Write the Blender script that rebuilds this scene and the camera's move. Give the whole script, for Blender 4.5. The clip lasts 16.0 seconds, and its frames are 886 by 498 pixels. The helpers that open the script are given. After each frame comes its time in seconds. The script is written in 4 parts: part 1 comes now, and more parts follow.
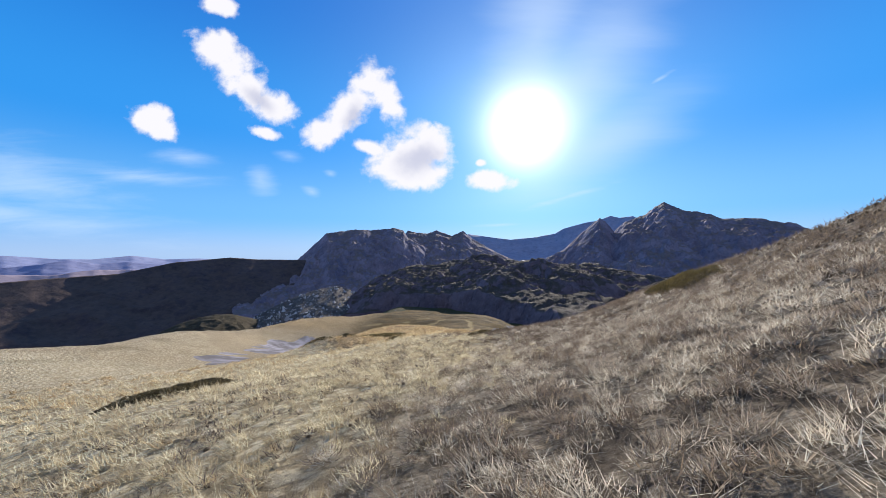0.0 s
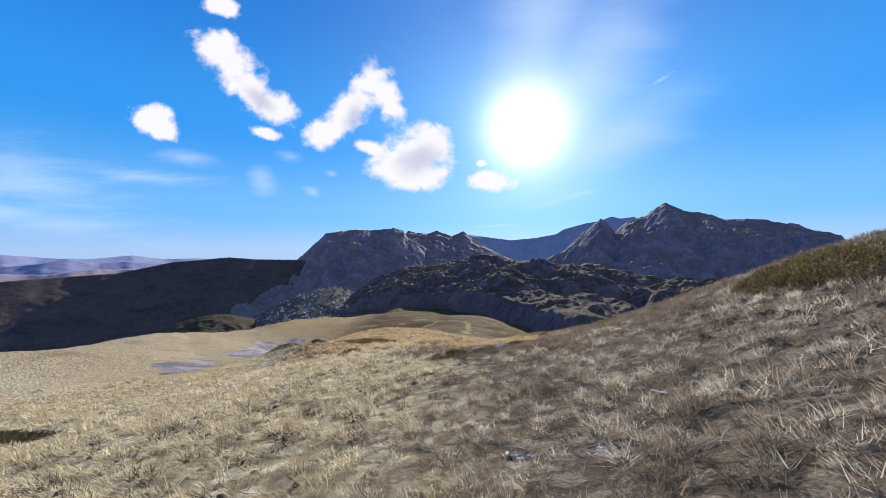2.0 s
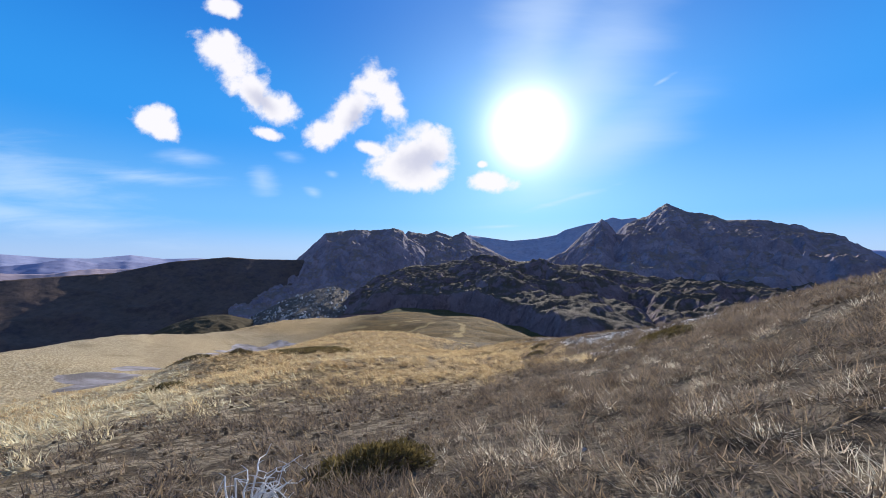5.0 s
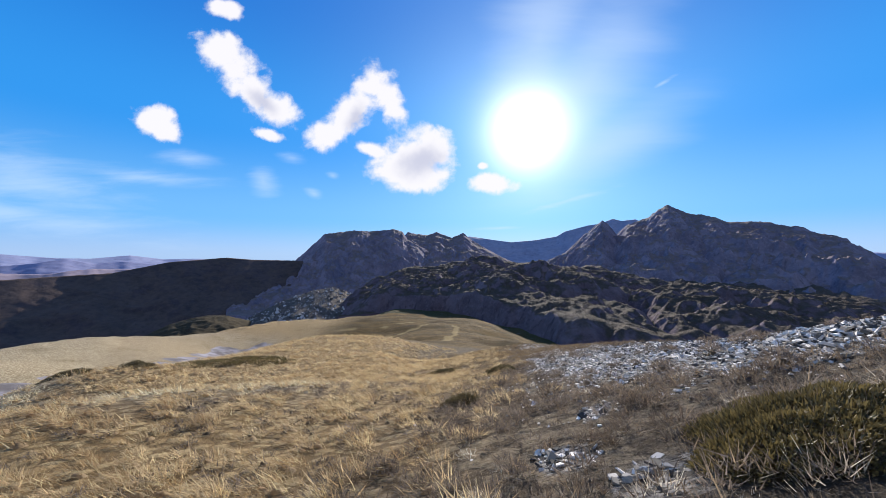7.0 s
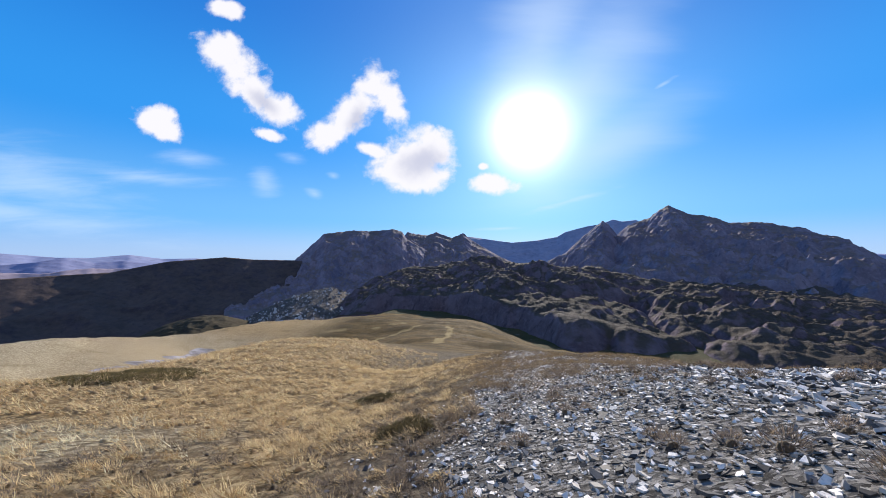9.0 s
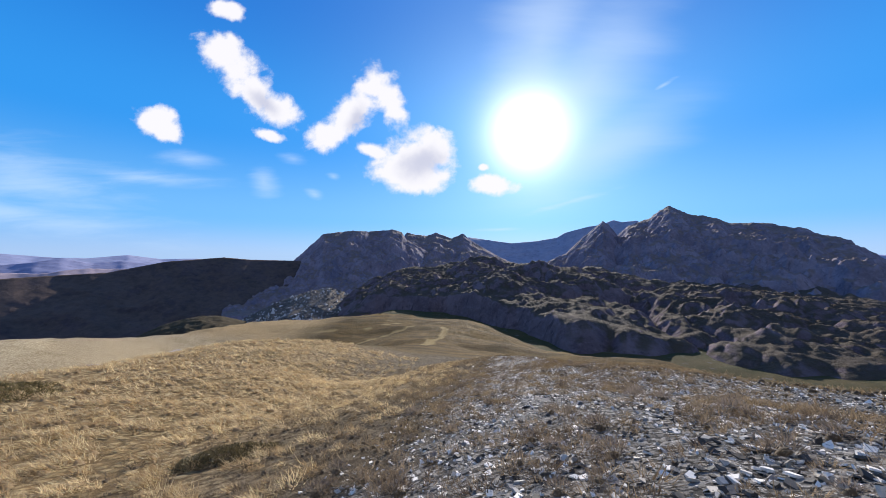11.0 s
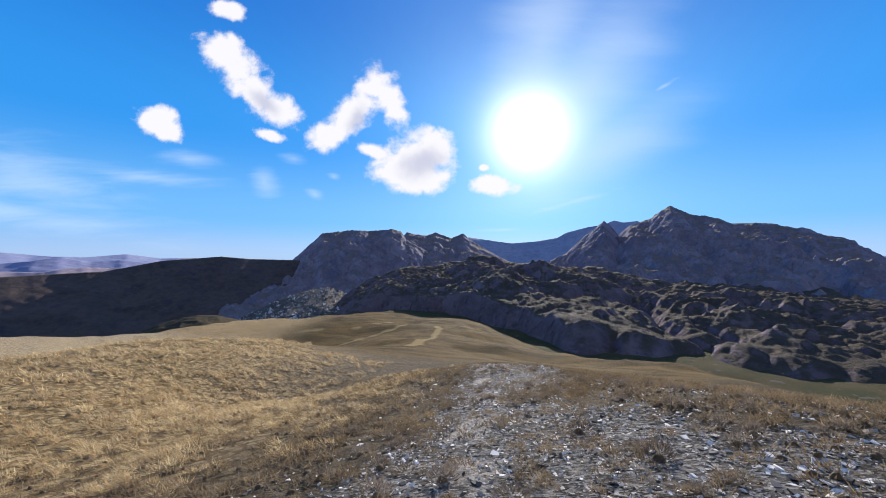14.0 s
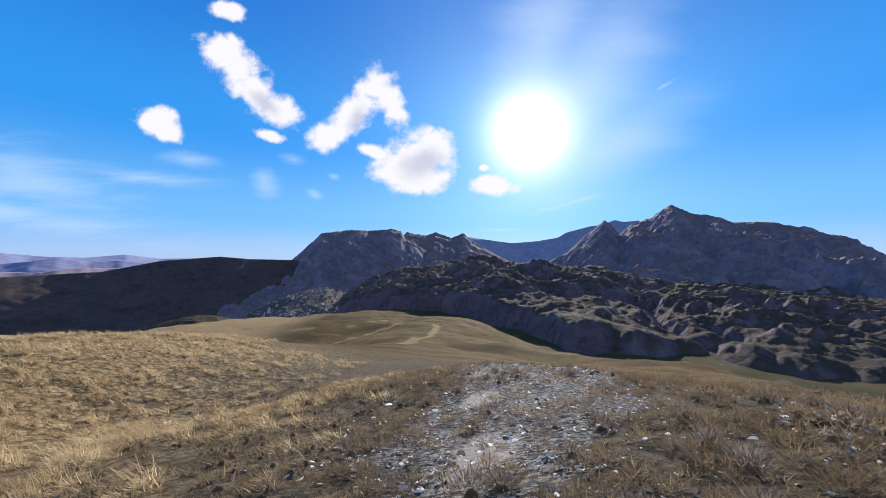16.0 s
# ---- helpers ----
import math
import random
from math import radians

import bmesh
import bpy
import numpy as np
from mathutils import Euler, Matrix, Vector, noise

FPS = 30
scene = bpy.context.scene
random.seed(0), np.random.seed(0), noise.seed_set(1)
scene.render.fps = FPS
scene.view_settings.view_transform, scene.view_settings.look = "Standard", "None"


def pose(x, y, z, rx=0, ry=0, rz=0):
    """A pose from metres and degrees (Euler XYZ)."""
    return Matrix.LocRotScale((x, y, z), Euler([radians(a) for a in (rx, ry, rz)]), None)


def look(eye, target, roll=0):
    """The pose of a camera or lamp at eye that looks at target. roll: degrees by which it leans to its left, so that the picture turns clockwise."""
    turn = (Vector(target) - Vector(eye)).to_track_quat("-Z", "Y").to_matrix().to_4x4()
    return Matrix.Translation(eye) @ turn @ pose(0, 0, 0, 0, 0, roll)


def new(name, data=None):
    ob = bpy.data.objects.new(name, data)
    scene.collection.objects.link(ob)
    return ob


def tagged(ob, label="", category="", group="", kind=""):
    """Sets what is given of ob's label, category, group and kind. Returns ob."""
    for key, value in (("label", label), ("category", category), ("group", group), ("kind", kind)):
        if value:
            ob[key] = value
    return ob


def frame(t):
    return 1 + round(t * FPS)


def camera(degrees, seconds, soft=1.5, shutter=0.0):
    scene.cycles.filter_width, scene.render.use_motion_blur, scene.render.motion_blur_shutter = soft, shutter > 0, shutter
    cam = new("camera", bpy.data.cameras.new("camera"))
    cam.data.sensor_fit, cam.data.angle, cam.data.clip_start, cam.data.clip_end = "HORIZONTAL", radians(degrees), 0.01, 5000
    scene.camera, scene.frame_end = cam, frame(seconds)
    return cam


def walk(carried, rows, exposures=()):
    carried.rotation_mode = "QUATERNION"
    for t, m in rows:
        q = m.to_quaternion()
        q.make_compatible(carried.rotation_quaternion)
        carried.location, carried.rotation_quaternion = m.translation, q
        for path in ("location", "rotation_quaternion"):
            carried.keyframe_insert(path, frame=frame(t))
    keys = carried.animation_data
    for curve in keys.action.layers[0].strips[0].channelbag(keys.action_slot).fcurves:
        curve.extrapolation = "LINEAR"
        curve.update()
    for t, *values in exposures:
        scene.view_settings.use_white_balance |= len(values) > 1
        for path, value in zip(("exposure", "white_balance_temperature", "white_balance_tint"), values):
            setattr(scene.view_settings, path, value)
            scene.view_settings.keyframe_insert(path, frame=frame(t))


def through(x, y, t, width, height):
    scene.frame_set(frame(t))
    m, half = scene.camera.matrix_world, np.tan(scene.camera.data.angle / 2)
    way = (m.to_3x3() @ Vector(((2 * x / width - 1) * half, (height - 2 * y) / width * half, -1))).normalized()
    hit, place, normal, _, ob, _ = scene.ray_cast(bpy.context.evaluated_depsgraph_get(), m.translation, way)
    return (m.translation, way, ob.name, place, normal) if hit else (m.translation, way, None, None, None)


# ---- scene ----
cam = camera(102.0, 16.0, soft=0.65)
PATH = [
    (0, -0.00, -0.00, 0.00, 90.57, 0.71, -0.33),
    (0.5, 0.54, 2.39, -0.19, 90.57, 0.71, -0.32),
    (1, 1.14, 4.77, -0.42, 90.58, 0.69, -0.31),
    (1.5, 1.72, 7.15, -0.80, 90.62, 0.64, -0.28),
    (2, 2.33, 9.52, -1.24, 90.65, 0.58, -0.26),
    (2.5, 2.95, 11.89, -1.65, 90.67, 0.54, -0.25),
    (3, 3.57, 14.25, -2.04, 90.68, 0.51, -0.22),
    (3.5, 4.18, 16.62, -2.45, 90.74, 0.43, -0.20),
    (4, 4.96, 18.95, -2.81, 90.73, 0.43, -0.17),
    (6.5, 10.09, 30.51, -4.63, 90.94, 0.37, -0.12),
    (7, 11.30, 32.81, -4.92, 90.99, 0.26, -0.12),
    (7.5, 12.44, 35.13, -5.16, 91.00, 0.23, -0.10),
    (8, 13.46, 37.45, -5.49, 91.00, 0.22, -0.08),
    (8.5, 14.34, 39.78, -5.97, 91.05, 0.17, -0.07),
    (9, 15.18, 42.11, -6.43, 91.06, 0.12, -0.07),
    (11.5, 18.98, 53.84, -8.92, 91.19, 0.04, -0.05),
    (12, 19.71, 56.19, -9.43, 91.18, 0.01, -0.03),
    (12.5, 20.40, 58.53, -9.98, 91.18, -0.01, -0.01),
    (13, 20.81, 60.92, -10.54, 91.21, -0.04, -0.02),
    (13.5, 21.12, 63.30, -11.16, 91.23, -0.08, -0.04),
    (14, 21.49, 65.68, -11.82, 91.23, -0.09, -0.03),
    (14.5, 21.75, 68.08, -12.54, 91.23, -0.05, -0.02),
    (15, 22.04, 70.47, -13.29, 91.26, -0.03, -0.02),
    (15.5, 22.36, 72.86, -13.97, 91.25, -0.02, 0.00),
    (16, 22.62, 75.26, -14.65, 91.26, -0.00, -0.00),
]
walk(cam, [(t, pose(*p)) for t, *p in PATH])
scene.view_settings.exposure = 0.45

# ---------------------------------------------------------------- light
SUN_AZ, SUN_EL = radians(13.9), radians(18.8)
SUN_WAY = Vector((math.sin(SUN_AZ) * math.cos(SUN_EL), math.cos(SUN_AZ) * math.cos(SUN_EL), math.sin(SUN_EL)))
sun_data = bpy.data.lights.new("sun", "SUN")
sun_data.energy, sun_data.angle, sun_data.color = 5.0, radians(0.6), (1.0, 0.93, 0.84)
sun_lamp = new("sun", sun_data)
sun_lamp.matrix_world = look((0, 0, 50), Vector((0, 0, 50)) - SUN_WAY)


class Nodes:
    """A small helper to write node trees in one line each."""

    def __init__(self, tree):
        self.tree = tree
        tree.nodes.clear()

    def add(self, kind, inputs=(), **props):
        n = self.tree.nodes.new(kind)
        for key, value in props.items():
            setattr(n, key, value)
        for key, value in dict(inputs).items():
            if isinstance(value, bpy.types.NodeSocket):
                self.tree.links.new(value, n.inputs[key])
            else:
                n.inputs[key].default_value = value
        return n

    def math(self, op, a, b=0.0, clamp=False):
        return self.add("ShaderNodeMath", {0: a, 1: b}, operation=op, use_clamp=clamp).outputs[0]

    def ramp(self, value, low, high, to_low=0.0, to_high=1.0):
        return self.add("ShaderNodeMapRange", {0: value, 1: low, 2: high, 3: to_low, 4: to_high},
                        interpolation_type="SMOOTHSTEP").outputs[0]

    def mix(self, fac, a, b, blend="MIX"):
        n = self.add("ShaderNodeMix", data_type="RGBA", blend_type=blend)
        for key, value in ((0, fac), (6, a), (7, b)):
            if isinstance(value, bpy.types.NodeSocket):
                self.tree.links.new(value, n.inputs[key])
            else:
                n.inputs[key].default_value = (*value, 1.0) if isinstance(value, tuple) and len(value) == 3 else value
        return n.outputs[2]

    def noise(self, vector, scale, detail=4.0, rough=0.55, distort=0.0):
        return self.add("ShaderNodeTexNoise", {"Vector": vector, "Scale": scale, "Detail": detail, "Roughness": rough,
                                               "Distortion": distort}).outputs[0]


# Sky: Nishita blue, the sun's aureole, cumulus and cirrus laid out by direction.
# A cloud lobe: (right, up, half width, half height, lean in degrees), as tangents of the view straight ahead.
CUMULUS = [
    (-0.815, 0.380, 0.060, 0.040, -8), (-0.775, 0.355, 0.050, 0.030, -30), (-0.613, 0.567, 0.085, 0.050, -40), (-0.575, 0.52, 0.06, 0.045, -40), (-0.535, 0.477, 0.080, 0.045, -38),
    (-0.463, 0.412, 0.066, 0.042, -30), (-0.485, 0.339, 0.042, 0.016, -15), (-0.613, 0.699, 0.045, 0.024, -15),
    (-0.318, 0.345, 0.050, 0.050, 20), (-0.262, 0.392, 0.105, 0.044, 48), (-0.190, 0.480, 0.052, 0.042, 20), (-0.147, 0.440, 0.092, 0.036, -62),
    (-0.032, 0.300, 0.066, 0.058, 10), (-0.085, 0.262, 0.090, 0.060, 20), (-0.130, 0.232, 0.085, 0.040, -16), (-0.055, 0.212, 0.085, 0.036, 8), (-0.200, 0.296, 0.040, 0.020, -20),
    (0.141, 0.200, 0.062, 0.027, 0), (0.115, 0.250, 0.014, 0.009, 0),
]
CIRRUS = [
    (-0.83, 0.220, 0.24, 0.026, -4), (-0.71, 0.272, 0.10, 0.026, -8), (-1.15, 0.215, 0.32, 0.11, -14),
    (-1.20, 0.120, 0.45, 0.05, -8), (0.35, 0.150, 0.16, 0.012, 16), (0.16, 0.075, 0.07, 0.006, 2), (-0.305, 0.224, 0.022, 0.013, -20), (-0.357, 0.173, 0.026, 0.014, -20),
    (0.62, 0.48, 0.05, 0.008, 30), (-0.42, 0.275, 0.05, 0.018, -10), (-0.5, 0.21, 0.05, 0.04, -60),
]
SHADED = [(-0.055, 0.262, 0.070, 0.045, 20), (-0.24, 0.385, 0.030, 0.045, -25), (-0.50, 0.43, 0.06, 0.025, -38)]
FAN = [(0.46, 0.30, 0.30, 0.10, 28), (0.42, 0.50, 0.36, 0.15, 55), (0.28, 0.62, 0.40, 0.14, 75)]

world = bpy.data.worlds.new("sky")
scene.world = world
world.use_nodes = True
w = Nodes(world.node_tree)
sky = w.add("ShaderNodeTexSky", sky_type="NISHITA", sun_disc=False, sun_elevation=SUN_EL, sun_rotation=SUN_AZ, altitude=2000.0,
            air_density=1.0, dust_density=0.35, ozone_density=2.2).outputs[0]
way = w.add("ShaderNodeTexCoord").outputs["Generated"]
axes = w.add("ShaderNodeSeparateXYZ", {0: way})
ahead = w.math("MAXIMUM", axes.outputs[1], 0.05)
flat = w.add("ShaderNodeCombineXYZ", {0: w.math("DIVIDE", axes.outputs[0], ahead), 1: w.math("DIVIDE", axes.outputs[2], ahead)}).outputs[0]


def lobes(rows):
    """How far inside the nearest lobe a direction lies: 1 at its centre, 0 on its rim."""
    best = None
    for u, v, a, b, lean in rows:
        local = w.add("ShaderNodeMapping", {"Vector": flat, "Location": (u, v, 0), "Rotation": (0, 0, radians(lean)),
                                            "Scale": (a * 1.25, b * 1.25, 1)}, vector_type="TEXTURE").outputs[0]
        near = w.math("SUBTRACT", 1.0, w.add("ShaderNodeVectorMath", {0: local}, operation="LENGTH").outputs["Value"])
        best = near if best is None else w.add("ShaderNodeMath", {0: best, 1: near, 2: 0.35}, operation="SMOOTH_MAX").outputs[0]
    return best


puff = w.add("ShaderNodeTexNoise", {"Vector": flat, "Scale": 11.0, "Detail": 8.0, "Roughness": 0.55, "Distortion": 0.25}).outputs[0]
inside = w.math("ADD", lobes(CUMULUS), w.math("MULTIPLY", w.math("SUBTRACT", puff, 0.51), 1.8))
inside = w.math("ADD", inside, w.math("MULTIPLY", w.math("SUBTRACT", w.noise(flat, 34.0, 6.0, 0.6), 0.5), 0.6))
cover = w.math("MULTIPLY", w.ramp(inside, -0.05, 0.5), 0.97)
thick = w.math("MULTIPLY", w.ramp(w.math("ADD", lobes(SHADED), w.math("MULTIPLY", w.math("SUBTRACT", w.noise(flat, 14.0, 4.0), 0.5), 1.0)), -0.1, 0.9), 0.8)
stretch = w.add("ShaderNodeMapping", {"Vector": flat, "Rotation": (0, 0, radians(6)), "Scale": (1.4, 9.0, 1)}).outputs[0]
streak = w.math("ADD", lobes(CIRRUS), w.math("MULTIPLY", w.math("SUBTRACT", w.noise(stretch, 2.2, 6.0, 0.6, 0.4), 0.5), 1.8))
rays = w.add("ShaderNodeMapping", {"Vector": flat, "Rotation": (0, 0, radians(-38)), "Scale": (0.7, 4.0, 1)}).outputs[0]
fan = w.math("ADD", lobes(FAN), w.math("MULTIPLY", w.math("SUBTRACT", w.noise(rays, 2.0, 5.0, 0.55, 0.3), 0.5), 1.1))
veil = w.math("MAXIMUM", w.math("MULTIPLY", w.ramp(streak, 0.0, 1.3), 0.45), w.math("MULTIPLY", w.ramp(fan, -0.1, 1.2), 0.46))
toward = w.add("ShaderNodeVectorMath", {0: way, 1: SUN_WAY}, operation="DOT_PRODUCT").outputs["Value"]
off = w.math("MULTIPLY", w.math("ARCCOSINE", w.math("MINIMUM", toward, 0.999999)), 180 / math.pi)
disc = w.math("MULTIPLY", w.math("EXPONENT", w.math("MULTIPLY", w.math("POWER", w.math("DIVIDE", off, 5.0), 2.0), -1.0)), 1.9)
halo = w.math("MULTIPLY", w.math("EXPONENT", w.math("DIVIDE", off, -10.5)), 0.85)
tint = w.mix(1.0, sky, (0.42, 0.80, 1.45), "MULTIPLY")
hazy = w.add("ShaderNodeVectorMath", {0: tint, "Scale": 0.10}, operation="SCALE").outputs[0]
rise = w.add("ShaderNodeValToRGB", {0: axes.outputs[2]})
ramp = rise.color_ramp
ramp.interpolation = "EASE"
for at, tone in ((0.0, (0.45, 0.62, 0.95)), (0.10, (0.19, 0.54, 1.0)), (0.30, (0.032, 0.355, 0.96)), (0.60, (0.012, 0.20, 0.74)), (0.8, (0.06, 0.21, 0.63)), (1.0, (0.10, 0.22, 0.58))):
    stop = ramp.elements[0] if at == 0 else ramp.elements[-1] if at == 1 else ramp.elements.new(at)
    stop.color = (*tone, 1.0)
blue = w.mix(w.ramp(axes.outputs[1], 0.15, -0.45), w.mix(0.18, rise.outputs[0], hazy), (0.23, 0.335, 0.57))
core_glow = w.add("ShaderNodeVectorMath", {0: (1.0, 0.84, 0.66), "Scale": disc}, operation="SCALE").outputs[0]
wide_glow = w.add("ShaderNodeVectorMath", {0: (0.70, 0.86, 0.78), "Scale": halo}, operation="SCALE").outputs[0]
glow = w.add("ShaderNodeVectorMath", {0: core_glow, 1: wide_glow}, operation="ADD").outputs[0]
clear = w.add("ShaderNodeVectorMath", {0: blue, 1: glow}, operation="ADD").outputs[0]
veiled = w.mix(veil, clear, (0.74, 0.90, 1.12))
lit = w.mix(thick, (1.0, 0.98, 1.02), (0.58, 0.60, 0.76))
clouded = w.mix(cover, veiled, lit)
w.add("ShaderNodeOutputWorld", {0: w.add("ShaderNodeBackground", {0: clouded, 1: 0.73}).outputs[0]})


# ---------------------------------------------------------------- noise, in numpy
def lattice(ix, iy, seed):
    h = (ix.astype(np.int64) * 374761393 + iy.astype(np.int64) * 668265263 + seed * 974634777) & 0xFFFFFFFF
    h = ((h ^ (h >> 13)) * 1274126177) & 0xFFFFFFFF
    return ((h ^ (h >> 16)) & 0xFFFFFF) / float(0x1000000)


def gnoise(x, y, seed=0):
    """Gradient noise in about -0.7 to 0.7."""
    ix, iy = np.floor(x), np.floor(y)
    fx, fy = x - ix, y - iy
    sx, sy = fx * fx * fx * (fx * (fx * 6 - 15) + 10), fy * fy * fy * (fy * (fy * 6 - 15) + 10)

    def corner(a, b):
        turn = lattice(ix + a, iy + b, seed) * 2 * math.pi
        return np.cos(turn) * (fx - a) + np.sin(turn) * (fy - b)

    low = corner(0, 0) * (1 - sx) + corner(1, 0) * sx
    return low * (1 - sy) + (corner(0, 1) * (1 - sx) + corner(1, 1) * sx) * sy


def fbm(x, y, octaves=5, seed=0, gain=0.5):
    total, amp, freq = 0.0, 1.0, 1.0
    for n in range(octaves):
        total, amp, freq = total + amp * gnoise(x * freq, y * freq, seed + n), amp * gain, freq * 2.03
    return total


def ridged(x, y, octaves=6, seed=0, gain=0.55):
    """Sharp-crested noise, 0 to about 1."""
    total, amp, freq, top, carry = 0.0, 1.0, 1.0, 0.0, 1.0
    for n in range(octaves):
        r = (1 - np.abs(gnoise(x * freq, y * freq, seed + n)) * 1.8).clip(0, 1) ** 2 * carry
        carry = (r * 1.6).clip(0, 1)
        total, top, amp, freq = total + r * amp, top + amp, amp * gain, freq * 2.07
    return total / top


def bosses(x, y, seed):
    """Rounded rock bosses, one to a jittered cell: steep towards smaller y, tailing off behind. 0 to 1."""
    ix, iy = np.floor(x), np.floor(y)
    best = 0.0 * x
    for a in (-1, 0, 1):
        for b in (-1, 0, 1):
            cx, cy = ix + a, iy + b
            ox = x - cx - 0.15 - 0.7 * lattice(cx, cy, seed)
            oy = y - cy - 0.15 - 0.7 * lattice(cx, cy, seed + 1)
            wide = 0.55 + 0.45 * lattice(cx, cy, seed + 2)
            d = np.hypot(ox, np.where(oy > 0, oy * 0.7, oy * 1.35)) / wide
            best = np.maximum(best, (0.35 + 0.65 * lattice(cx, cy, seed + 3)) * np.sqrt((1 - d * d).clip(0, 1)))
    return best


def smooth(a, b, v):
    s = np.clip((v - a) / (b - a), 0, 1)
    return s * s * (3 - 2 * s)


# ---------------------------------------------------------------- the lie of the land
# Control heights of the hillside, a cubic spline over spacings that widen away from the walk.
HILLSIDE = np.array([
    (-21, -15.1, -9, -2, 6.6, 16.2, 26.1, 36.2),
    (-18.9, -13.6, -8.3, -2.6, 4.2, 12, 19.8, 27.6),
    (-17, -12.3, -7.9, -3.9, 1.4, 7.5, 13.2, 19),
    (-15.8, -12, -8.5, -6.2, -2.7, 1.8, 6, 10.3),
    (-15.2, -13.5, -11.2, -8.5, -7.3, -4, -1.2, 1.2),
    (-14.9, -16.2, -14.1, -10.3, -8.7, -7.3, -7.8, -8.4),
    (-15.3, -19, -17, -15.7, -13.8, -12.6, -14.7, -18.3),
    (-22.7, -26.1, -14.4, -17.8, -20.4, -17.1, -21.2, -28.2),
    (-27.6, -32.2, -18, -20.6, -26.7, -25, -29.3, -36),
    (-30.5, -38.8, -35.1, -31.1, -31.3, -33.9, -37.6, -37.6),
    (-26.9, -44.9, -46.6, -41.8, -40.2, -42.8, -46.1, -46.8),
    (-46.3, -53.9, -51.3, -48.9, -47.9, -49.2, -54.7, -65.4),
    (-56.9, -49.9, -49.3, -53.2, -54.1, -52.8, -60.2, -86.6),
])
# Swells and dips along the walk: rows by distance ahead, columns from its left to its right.
SWELLS = np.array([
    (0.02, 0.24, -0.43, -0.38, 0.28),
    (0.35, 0.27, -1.03, -0.09, 0.5),
    (-0.24, 0.68, -0.27, 1.37, -0.3),
    (0.72, -0.5, 0.11, 1.14, -0.58),
    (0.61, -0.89, -0.07, -0.01, 0.07),
    (-0.53, -1.04, 1.02, -1.24, 0.43),
    (-0.78, -0.15, 0.13, 0.5, -1.05),
    (-1.71, 0.57, 0.74, -0.04, 0.4),
])
# Hollows and swells of the wide slope on the left: x, y, lift, size.
HOLLOWS = [(-20, 65, 1.6, 7), (-50, 72, -1.62, 20), (-58, 118, -2.27, 26), (-80, 200, -16.12, 45), (-28, 92, -1.72, 22), (-75, 95, 3.76, 24), (-105, 150, -0.38, 40),
           (-13, 94, -1.3, 12), (-5, 107, -0.8, 9), (-17, 63, 0.3, 8)]
SWELL_Y, SWELL_SIDE, SWELL_SIZE = (4, 15, 26, 36, 47, 60, 75, 92), (-16, -7, 2, 10, 20), 8.0
WALK = np.array([row[1:4] for row in PATH])
WALK_X, WALK_Y = np.append(WALK[:, 0], [24.0, 26.0]), np.append(WALK[:, 1], [84.0, 104.0])
U_FIRST, U_STEP, V_FIRST, V_STEP = -2.1, 0.6, -0.25, 0.25


def hillside(x, y):
    rows, cols = HILLSIDE.shape
    u = ((np.arcsinh((x - 5) / 25) - U_FIRST) / U_STEP).clip(-0.999, cols - 0.001)
    v = ((np.arcsinh(y / 40) - V_FIRST) / V_STEP).clip(-0.999, rows - 0.001)
    iu, iv = np.floor(u).astype(int), np.floor(v).astype(int)

    def weights(t):
        return ((1 - t) ** 3 / 6, (3 * t**3 - 6 * t**2 + 4) / 6, (-3 * t**3 + 3 * t**2 + 3 * t + 1) / 6, t**3 / 6)

    total = 0.0
    for b, wv in enumerate(weights(v - iv)):
        for a, wu in enumerate(weights(u - iu)):
            total = total + wu * wv * HILLSIDE[(iv - 1 + b).clip(0, rows - 1), (iu - 1 + a).clip(0, cols - 1)]
    for cx, cy, lift, size in HOLLOWS:
        total = total + lift * np.exp(-((x - cx) ** 2 + (y - cy) ** 2) / size**2)
    for at, row in zip(SWELL_Y, SWELLS):
        for side, lift in zip(SWELL_SIDE, row):
            total = total + lift * np.exp(-((x - np.interp(at, WALK_Y, WALK_X) - side) ** 2 + (y - at) ** 2) / SWELL_SIZE**2)
    return total


def height(x, y):
    """Height of the ground anywhere."""
    x, y = np.asarray(x, float), np.asarray(y, float)
    near = hillside(x, y)
    out = np.maximum(smooth(95, 280, np.abs(x + 15)), smooth(300, 560, y))
    reach = np.hypot(x, y)
    valley = -152 - 160 * smooth(-110, -420, x) + 7 * fbm(x / 160, y / 160, 4, 5) - 0.14 * np.clip(reach - 1000, 0, 1800)
    lumps = 0.35 * fbm(x / 9, y / 9, 3, 11) * smooth(18, 70, np.hypot(x - 12, y - 35)) + 0.07 * fbm(x / 1.6, y / 1.6, 3, 12)
    benches = (2.4 * fbm(x / 34, y / 22, 3, 13) + 0.9 * fbm(x / 10, y / 7, 3, 14)) * smooth(120, 190, y)
    wide = (y + 14 * fbm(x / 60, y / 60, 2, 15) + 0.3 * x) / 62
    part_way = wide - np.floor(wide)
    saw = smooth(0.0, 0.24, part_way) - smooth(0.24, 1.0, part_way) - 0.45
    benches = benches * 0.6 + 2.6 * saw * smooth(-0.12, 0.22, fbm(x / 50 + 9, y / 40, 3, 16)) * smooth(150, 185, y) * smooth(-70, -25, x)
    return near * (1 - out) + valley * out + lumps + benches * (1 - out)


def from_walk(x, y):
    """Sideways distance from the line of the walk, to the right positive."""
    return x - np.interp(y, WALK_Y, WALK_X)


